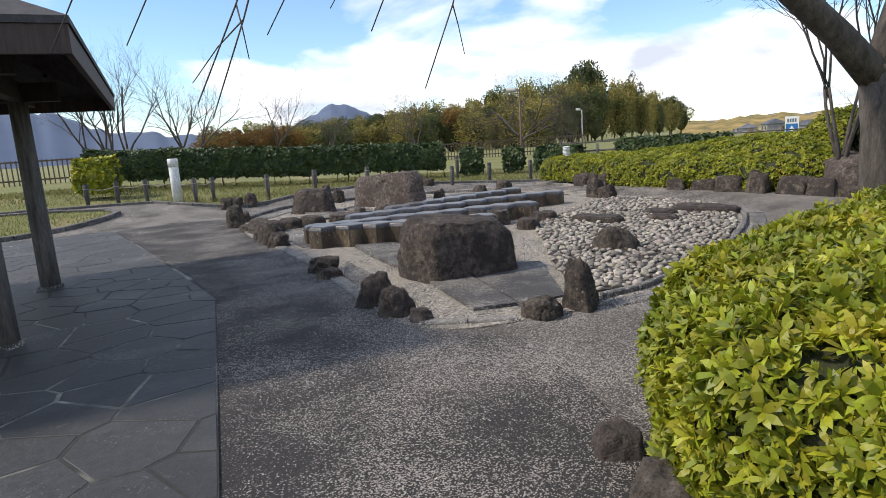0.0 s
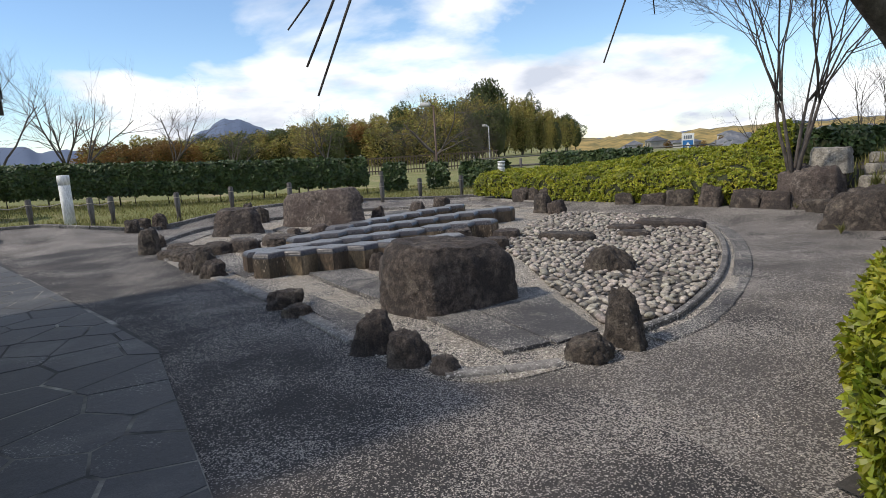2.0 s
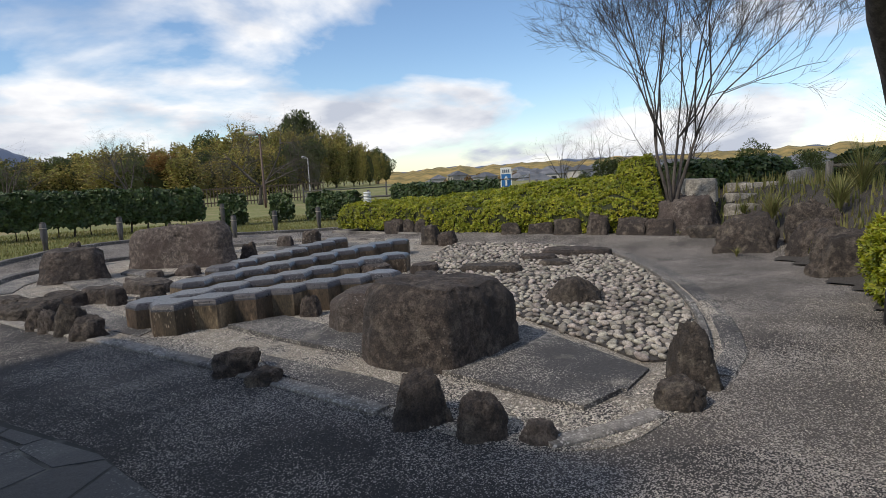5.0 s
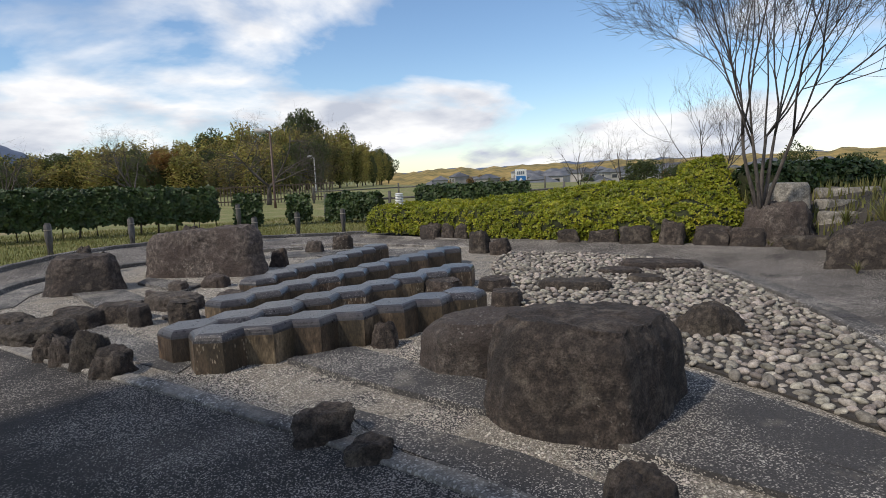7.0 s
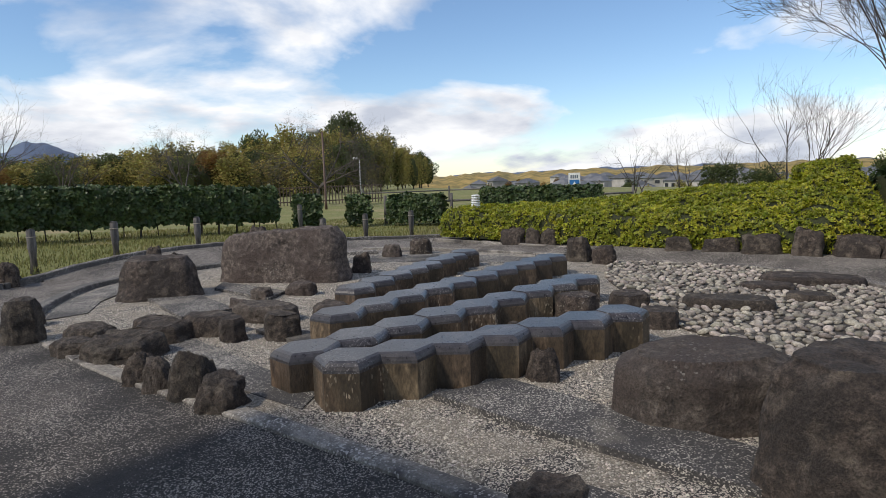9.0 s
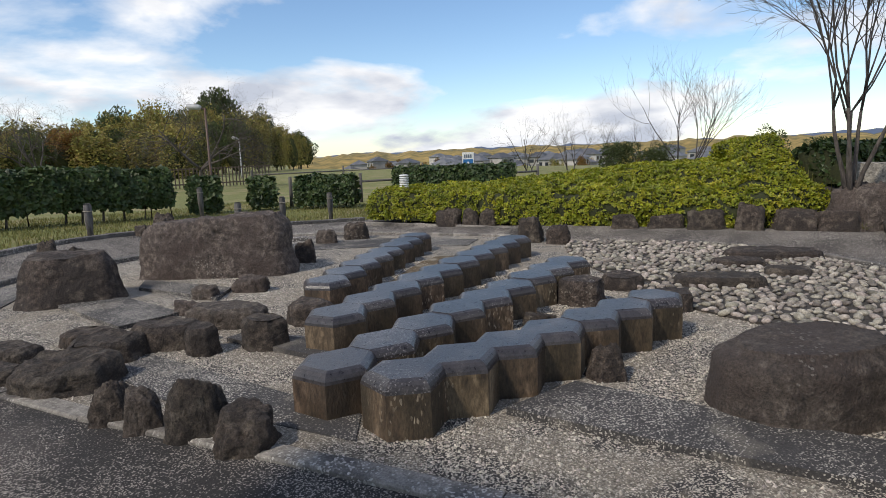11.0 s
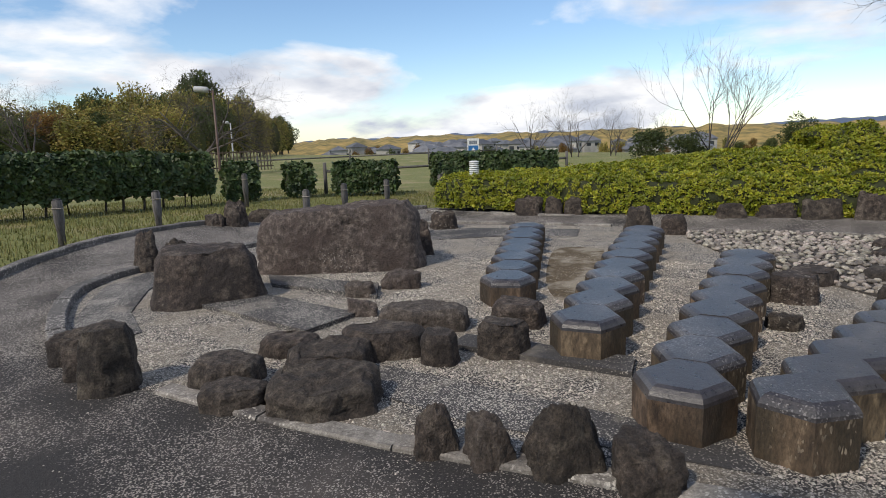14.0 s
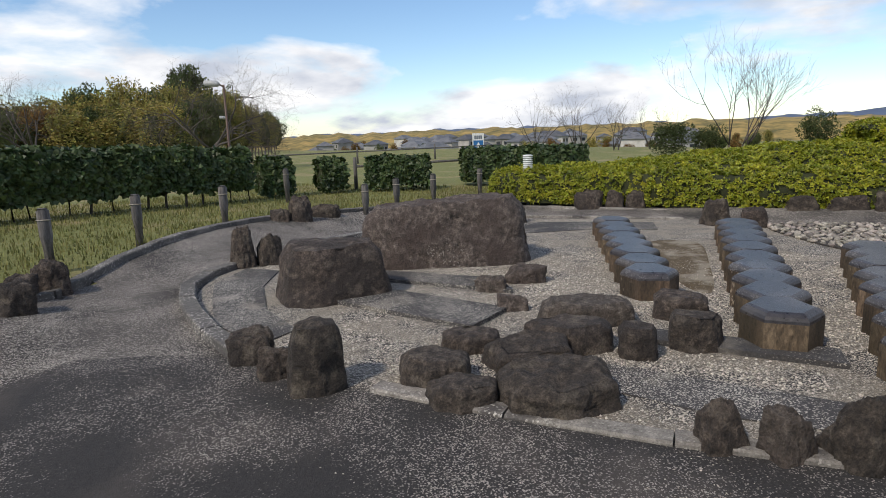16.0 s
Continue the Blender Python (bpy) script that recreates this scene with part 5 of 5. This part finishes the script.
# ---- bollards, rope and instruments on the lawn ----
def bollard(x, y, h, turn):
    z = ground_z(x, y)
    top = thing("bollard", (x, y, z), "grey weathered timber bollard on the lawn", "bollard", "timber bollards", turn)
    g = Bag()
    g.pipe([(0, 0, -0.1), (0, 0, h * 0.5), (0.004, 0, h - 0.03), (0.004, 0, h)], [0.075, 0.072, 0.07, 0.055], 12)
    part("post", g, M["wood_post"], top, flat=False)
    g = Bag()
    for k in range(12):
        a, b = 2 * math.pi * k / 12, 2 * math.pi * (k + 1) / 12
        g.tube((0.077 * math.cos(a), 0.077 * math.sin(a), h - 0.14), (0.077 * math.cos(b), 0.077 * math.sin(b), h - 0.14), 0.008, 0.008, 4)
    part("rope_ring", g, M["rope"], top, "frayed rope round the post")
    return top


POSTS = [(-2.7, 19.4), (-1.95, 19.5), (-1.2, 19.5), (-0.42, 19.3), (0.12, 18.4), (0.6, 19.3), (2.1, 18.6), (3.55, 18.95), (5.25, 19.1)]
for k, (x, y) in enumerate(POSTS):
    bollard(x, y, 0.68, k * 40)
for x, y, h in ((7.7, 17.95, 0.66), (9.1, 18.15, 0.68), (10.6, 18.1, 0.7), (12.9, 18.0, 0.7), (9.4, 21.6, 0.85)):
    bollard(x, y, h, x * 50)
for (a, b), (c, d) in zip(POSTS[:6], POSTS[1:6]):
    g = Bag()
    pts = [Vector((a + (c - a) * t, b + (d - b) * t, ground_z(a, b) * (1 - t) + ground_z(c, d) * t + 0.55 - 0.3 * t * (1 - t))) for t in (0, 0.2, 0.4, 0.6, 0.8, 1)]
    g.pipe(pts, [0.014] * 6, 5)
    tagged(part("rope", g, M["rope"], flat=False), "slack old rope between two bollards", "rope", "ropes of the bollards")


def white_post():
    x, y = -0.36, 18.7
    top = thing("white_post", (x, y, ground_z(x, y)), "white painted marker post on the lawn", "post")
    g = Bag()
    g.pipe([(0, 0, -0.1), (0, 0, 0.6), (0, 0, 0.98), (0, 0, 1.0)], [0.13, 0.13, 0.13, 0.12], 20)
    part("post", g, M["white_paint"], top, flat=False)
    g = Bag()
    g.pipe([(0, 0, 0.99), (0, 0, 1.2), (0, 0, 1.22)], [0.138, 0.138, 0.125], 20)
    part("cap", g, M["white_paint"], top, flat=False)


white_post()


def louvred_shield():
    x, y = 10.46, 15.66
    top = thing("instrument_shield", (x, y, 0.05), "white louvred instrument shield on a post in the azaleas", "instrument")
    g = Bag()
    g.pipe([(0, 0, -0.05), (0, 0, 0.7)], [0.03, 0.03], 10)
    part("pole", g, M["white_paint"], top, flat=False)
    for k in range(8):
        g = Bag()
        z = 0.68 + k * 0.04
        g.pipe([(0, 0, z), (0, 0, z + 0.012), (0, 0, z + 0.032)], [0.105, 0.11, 0.075], 18)
        part("louvre", g, M["white_paint"], top, flat=False)
    g = Bag()
    g.pipe([(0, 0, 1.0), (0, 0, 1.02), (0, 0, 1.035)], [0.108, 0.108, 0.06], 18)
    part("lid", g, M["white_paint"], top, flat=False)


louvred_shield()
M["steel_brown"] = material("brown painted steel", [(0.3, (0.06, 0.035, 0.025)), (0.7, (0.12, 0.07, 0.05))], 6, 5, (0.45, 0.65), 0.1)
M["lamp_grey"] = material("grey lamp housing", [(0.3, (0.3, 0.3, 0.3)), (0.7, (0.45, 0.45, 0.45))], 6, 5, (0.4, 0.6), 0.05)
M["sign_blue"] = material("blue sign paint", [(0.3, (0.02, 0.12, 0.32)), (0.7, (0.03, 0.16, 0.4))], 3, 4, (0.35, 0.5), 0)
M["grey_text"] = material("grey sign lettering", [(0.3, (0.1, 0.12, 0.16)), (0.7, (0.15, 0.17, 0.2))], 3, 4, (0.4, 0.6), 0)
M["fence_wood"] = material("brown fence timber", [(0.3, (0.09, 0.065, 0.045)), (0.7, (0.18, 0.135, 0.1))], 8, 6, (0.8, 0.95), 0.3)


def street_lamp(x, y, h, mat, arm, label):
    top = thing("street_lamp", (x, y, ground_z(x, y)), label, "lamp")
    g = Bag()
    g.pipe([(0, 0, -0.1), (0, 0, 0.5), (0, 0, h)], [0.075, 0.07, 0.05], 10)
    part("pole", g, M[mat], top, flat=False)
    a = Vector(arm)
    g = Bag()
    g.pipe([(0, 0, h - 0.1), a * 0.2 + Vector((0, 0, h + 0.02)), a * 0.35 + Vector((0, 0, h + 0.03))], [0.04, 0.035, 0.035], 8)
    part("arm", g, M[mat], top, flat=False)
    g = Bag()
    g.pipe([a * 0.2 + Vector((0, 0, h + 0.03)), a * 0.3 + Vector((0, 0, h + 0.04)), a * 0.95 + Vector((0, 0, h + 0.1)), a + Vector((0, 0, h + 0.1))], [0.06, 0.14, 0.14, 0.09], 12)
    part("lamp_head", g, M["lamp_grey"], top, "grey cylindrical lamp head", flat=False)


street_lamp(19.2, 34.5, 4.25, "steel_brown", (-0.45, 0.8, 0), "tall brown street lamp with a grey cylindrical head")
street_lamp(37.6, 55.1, 3.6, "lamp_grey", (-0.4, 0.5, 0), "pale street lamp before the wood")


def sign():
    top = thing("direction_sign", (36.4, 29.5, -0.1), "blue direction sign with a white arrow and header", "sign", turn=-52)
    g = Bag(); g.box((-0.4, -0.03, 0.05), (0.4, 0.03, 1.6)); part("board", g, M["white_paint"], top, "white sign board")
    g = Bag(); g.box((-0.34, -0.042, 0.12), (0.34, -0.031, 1.12)); part("panel", g, M["sign_blue"], top, "blue panel")
    g = Bag()
    g.add([(-0.07, -0.048, 0.25), (0.07, -0.048, 0.25), (0.07, -0.048, 0.7), (0.2, -0.048, 0.7), (0, -0.048, 1.0), (-0.2, -0.048, 0.7), (-0.07, -0.048, 0.7)], [(0, 1, 2, 6), (5, 3, 4)])
    part("arrow", g, M["white_paint"], top, "white arrow pointing up")
    for k in range(4):
        g = Bag(); g.box((-0.27 + k * 0.14, -0.042, 1.22), (-0.17 + k * 0.14, -0.031, 1.45)); part("letter", g, M["grey_text"], top, "grey unreadable lettering")
    for x in (-0.25, 0.25):
        g = Bag(); g.tube((x, 0.06, -0.6), (x, 0.06, 1.5), 0.03, 0.03, 8); part("post", g, M["lamp_grey"], top, flat=False)


sign()


def picket_fence(a, b, h, gap, label):
    a, b = Vector(a), Vector(b)
    top = thing("park_fence", (a.x, a.y, ground_z(a.x, a.y)), label, "fence", turn=math.degrees(math.atan2(b.y - a.y, b.x - a.x)))
    L = (b - a).length
    n = int(L / gap)
    g0 = Bag(); g0.box((-0.03, -0.02, 0), (0.03, 0.02, h)); slat = g0.mesh("slat", M["fence_wood"])
    for k in range(n + 1):
        o = part("slat", slat, None, top); o.location = (k * gap, 0, 0)
    for z in (0.2, h - 0.12):
        g = Bag(); g.box((0, 0.022, z), (L, 0.06, z + 0.08)); part("rail", g, M["fence_wood"], top)


picket_fence((13.0, 44.5), (27.5, 39.5), 1.25, 0.22, "brown timber park fence before the wood")
picket_fence((-12.0, 36.0), (-2.5, 37.0), 1.25, 0.22, "brown timber park fence behind the hedge")


def rail_fence(pts, label):
    top = thing("rail_fence", (0, 0, 0), label, "fence")
    for k, (x, y) in enumerate(pts):
        z = ground_z(x, y)
        g = Bag(); g.pipe([(x, y, z - 0.1), (x, y, z + 1.0)], [0.06, 0.055], 8); part("post", g, M["wood_post"], top, flat=False)
        if k:
            u, v = pts[k - 1]
            g = Bag(); g.tube((u, v, ground_z(u, v) + 0.72), (x, y, z + 0.72), 0.04, 0.04, 8); part("rail", g, M["wood_post"], top, flat=False)


rail_fence([(13.5, 22.6), (15.6, 21.4), (17.8, 20.2), (20, 19), (22.3, 17.8)], "grey log post and rail fence")
rail_fence([(23, 36), (28, 33.5), (33, 31), (38, 28.5)], "pale rail fence along the road")


def bank_rail():
    top = thing("step_rail", (12.1, 5.05, 0.75), "weathered log rail beside the bank steps", "rail")
    for x, y in ((0, 0), (0.25, -1.1)):
        g = Bag(); g.pipe([(x, y, -0.2), (x, y, 0.6)], [0.07, 0.06], 8); part("post", g, M["wood_post"], top, flat=False)
    g = Bag(); g.tube((0, 0, 0.52), (0.25, -1.1, 0.52), 0.03, 0.03, 8); part("rail", g, M["wood_post"], top, flat=False)


bank_rail()


def pampas(x, y, z, seed, n, h):
    rnd = random.Random(seed)
    g = Bag()
    for k in range(n):
        a, b = rnd.uniform(0, 6.28), rnd.uniform(0.15, 0.8)
        L = h * rnd.uniform(0.5, 1.0)
        pts = [Vector((b * L * t ** 1.6 * math.cos(a), b * L * t ** 1.6 * math.sin(a), L * (t - 0.35 * b * t * t))) for t in (0, 0.3, 0.6, 0.85, 1)]
        w = Vector((-math.sin(a), math.cos(a), 0)) * 0.008
        vs = [p + w * (1 - 0.9 * i / 4) for i, p in enumerate(pts)] + [p - w * (1 - 0.9 * i / 4) for i, p in enumerate(pts)]
        g.add(vs, [(i, i + 1, 6 + i, 5 + i) for i in range(4)])
    top = thing("grass_clump", (x, y, z), "dry tan and green grass clump on the bank", "grass", "grass clumps")
    o = part("foliage", g, M["blades"], top)
    o["kind"] = "stuff"


for k, (x, y, z, n, h) in enumerate(((10.5, 5.6, 0.4, 160, 0.7), (10.2, 4.6, 0.6, 160, 0.8), (10.9, 4.4, 0.8, 200, 1.1), (9.75, 6.15, 0.0, 60, 0.25), (10.35, 7.1, 0.1, 50, 0.22), (9.1, 5.75, 0.0, 50, 0.2), (11.5, 3.6, 0.9, 200, 2.0), (10.9, 6.15, 0.45, 90, 0.4))):
    pampas(x, y, z, 80 + k, n, h)


# ---- distance: town and hills ----
M["wall_pale"] = material("pale house wall", [(0.3, (0.28, 0.27, 0.25)), (0.7, (0.45, 0.43, 0.4))], 0.4, 4, (0.8, 0.95), 0, vary=0.3)
M["roof_tile"] = material("grey roof tile", [(0.3, (0.07, 0.075, 0.085)), (0.7, (0.16, 0.16, 0.17))], 0.6, 4, (0.5, 0.8), 0, vary=0.3)
M["window_dark"] = material("dark window glass", [(0.3, (0.02, 0.025, 0.03)), (0.7, (0.05, 0.055, 0.06))], 0.5, 3, (0.1, 0.2), 0)
rnd = random.Random(5)
for k in range(58):
    az = rnd.uniform(47, 82)
    d = rnd.uniform(150, 300)
    x, y = d * math.sin(radians(az)), 5 + d * math.cos(radians(az))
    z = -6.9 + 0.012 * (d - 150)
    hs = thing("house", (x, y, z), "distant pale house with a grey tiled roof", "house", "houses of the distant town", rnd.uniform(0, 180))
    w, l, h = rnd.uniform(3, 4.5), rnd.uniform(2.6, 3.6), rnd.choice((2.6, 4.6, 4.8))
    g = Bag(); g.box((-w, -l, -1), (w, l, h)); part("wall", g, M["wall_pale"], hs)
    g = Bag()
    e = 0.5
    g.add([(-w - e, -l - e, h), (w + e, -l - e, h), (w + e, l + e, h), (-w - e, l + e, h), (-w * 0.45, 0, h + l * 0.55), (w * 0.45, 0, h + l * 0.55)], [(0, 1, 5, 4), (2, 3, 4, 5), (1, 2, 5), (3, 0, 4), (3, 2, 1, 0)])
    part("roof", g, M["roof_tile"], hs)
    for sx in (-0.5, 0.5):
        for sy in (-1, 1):
            g = Bag(); g.box((w * sx - 0.9, sy * (l + 0.03) - 0.03, h - 2.0), (w * sx + 0.9, sy * (l + 0.03) + 0.03, h - 0.8)); part("window", g, M["window_dark"], hs)

M["hill_autumn"] = material("autumn woodland", [(0.35, (0.1, 0.09, 0.028)), (0.5, (0.26, 0.19, 0.055)), (0.65, (0.42, 0.28, 0.09))], 0.12, 14, (0.9, 1), 0)
# The haze of distance is put into the base colour as blue.
M["hill_haze"] = material("far wooded mountain with haze in its colour", [(0.3, (0.07, 0.1, 0.17)), (0.7, (0.11, 0.145, 0.22))], 0.004, 8, (0.9, 1), 0)


def hill(name, r, az0, az1, heights, depth, mat, label, rough, seed, n=160):
    g = Bag()
    vs = []
    for i in range(n + 1):
        t = i / n
        az = radians(az0 + (az1 - az0) * t)
        q = t * (len(heights) - 1)
        k = min(len(heights) - 2, int(q))
        u = q - k
        u = u * u * (3 - 2 * u)
        h = heights[k] * (1 - u) + heights[k + 1] * u
        h += rough * (noise.fractal(Vector((t * n * 0.25, seed, 0)), 0.9, 2.0, 5))
        for dr, f in ((-depth, -0.02), (-depth * 0.55, 0.5), (-depth * 0.2, 0.9), (0, 1.0), (depth * 0.4, 0.2)):
            base = -12
            vs.append(((r + dr) * math.sin(az), (r + dr) * math.cos(az), base + (h - base) * f))
    g.add(vs, [(i * 5 + j, (i + 1) * 5 + j, (i + 1) * 5 + j + 1, i * 5 + j + 1) for i in range(n) for j in range(4)])
    o = part(name, g, M[mat], flat=False)
    return tagged(o, label, "hill", kind="structure")


hill("hill_near", 420, 42, 112, (2, 3, 3.5, 3.5, 4, 4.5, 3.5, 2.5, 2.5), 120, "hill_autumn", "low hill of autumn woodland behind the town", 3.0, 3)
hill("hill_far", 1900, 40, 125, (0, 6, 9, 13, 8, 12, 20, 36, 32, 36, 24), 300, "hill_haze", "far wooded ridge, coloured with blue haze", 8.0, 5)
hill("mountain_west", 1500, -30, 24, (150, 140, 120, 110, 60, 45, 40, 96, 42, 26), 400, "hill_haze", "far mountains under cloud, coloured with blue haze", 10.0, 8)


# rounded bushes beyond the bank
for k, (x, y, h, w) in enumerate(((23.4, 14.8, 2.0, 1.5), (24.3, 13.6, 1.8, 1.2), (26.0, 9.9, 2.3, 1.1), (27.5, 8.2, 1.9, 1.2))):
    b = thing("bush", (x, y, -0.1), "dark rounded evergreen bush beyond the bank", "bush", "bushes beyond the bank", 70 * k)
    o = part("crown", CROWNS["dark"][k % 3], None, b); o.scale = (w * 2, w * 2, h)
    o = part("stem", TRUNK, None, b); o.scale = (w, w, h)


# brown soil between two benches, grass on the bank, trees in the town
M["soil"] = material("brown soil with dry grass", [(0.3, (0.06, 0.042, 0.024)), (0.7, (0.17, 0.125, 0.07))], 40, 8, (0.9, 1), 0.9, ((0.3, 0.26, 0.2), 0.48, 0.6), 2.4, bumpdist=0.015, grain=0.5)
for pts in ([(p.x, p.y) for p in curve_pts([(4.3, 11.35), (5.5, 11.5), (6.9, 11.8), (6.8, 12.4), (5.6, 12.1), (4.5, 11.65)], 5, True)],):
    tagged(part("soil_patch", fill(pts, 0.0, 0.016), M["soil"]), "brown soil with dry grass between the benches", "soil", "soil patches")
grass_blades("bank_grass", 6000, 63, 8.0, 16.0, 2.0, 8.0, bank_z, lambda x, y: inside((x, y), bank_poly) and foot_distance(x, y) > 0.3, 0.22, "long dry grass and weeds on the bank")
rnd = random.Random(23)
for k in range(60):
    az, d = rnd.uniform(45.5, 88), rnd.uniform(95, 300)
    wood_tree(rnd.choice(("autumn", "bamboo", "autumn", "dark")), d * math.sin(radians(az)), 5 + d * math.cos(radians(az)), -7.2, rnd.uniform(3.5, 6.2) + 0.006 * d, rnd.uniform(2.2, 4.2), rnd)


# ---- loose gravel ----
def loose_gravel(name, n, seed, x0, x1, y0, y1, keep, zf, lo, hi, label):
    r = random.Random(seed)
    g = Bag()
    for _ in range(n):
        x, y = r.uniform(x0, x1), r.uniform(y0, y1)
        if not keep(x, y) or noise.noise(Vector((x * 1.6, y * 1.6, seed))) + 0.5 * noise.noise(Vector((x * 5, y * 5, seed))) < r.uniform(-0.5, 0.35):
            continue
        a, w, z = r.uniform(0, 6.28), r.uniform(lo, hi), zf(x, y)
        c, q = math.cos(a) * w, math.sin(a) * w
        k, h = r.uniform(0.5, 0.9), w * r.uniform(0.5, 0.9)
        g.add([(x + c, y + q, z), (x - q * k, y + c * k, z), (x - c, y - q, z), (x + q * k, y - c * k, z), (x + c * 0.25, y + q * 0.1, z + h)], [(0, 1, 4), (1, 2, 4), (2, 3, 4), (3, 0, 4)])
    return tagged(part(name, g, M["grit"]), label, "gravel", kind="stuff")


M["grit"] = material("pale loose gravel", [(0.3, (0.22, 0.19, 0.155)), (0.7, (0.55, 0.5, 0.43))], 40, 4, (0.8, 0.95), 0, island=0.5)
oval_poly = [(p.x, p.y) for p in oval]
SLABS = [[(v.co.x, v.co.y) for v in o.data.vertices] for o in scene.objects if o.name.startswith("slab")]


def floor_z(x, y):
    return 0.0095


def not_on_slab(x, y):
    return inside((x, y), oval_poly) and not inside((x, y), COB) and not any(min(p[0] for p in b) - 0.02 < x < max(p[0] for p in b) + 0.02 and min(p[1] for p in b) - 0.02 < y < max(p[1] for p in b) + 0.02 for b in SLABS)


loose_gravel("garden_gravel", 95000, 3, 1.1, 6.5, 4.3, 16.5, not_on_slab, floor_z, 0.006, 0.016, "pale loose gravel on the garden floor")
loose_gravel("path_gravel", 60000, 4, 0.2, 6.5, 0.6, 8.5, lambda x, y: x > 0.42 and not inside((x, y), oval_poly) and not inside((x, y), bank_poly), lambda x, y: 0.0055, 0.003, 0.008, "fine loose gravel strewn over the asphalt")
loose_gravel("north_path_gravel", 30000, 5, -0.5, 9.0, 9.0, 19.0, lambda x, y: not inside((x, y), oval_poly) and inside((x, y), paved_poly) and x > 0.12, lambda x, y: rise(x, y) + (0.0055 if y < 15 and x < 1.1 else 0.0), 0.003, 0.008, "fine loose gravel strewn over the path")
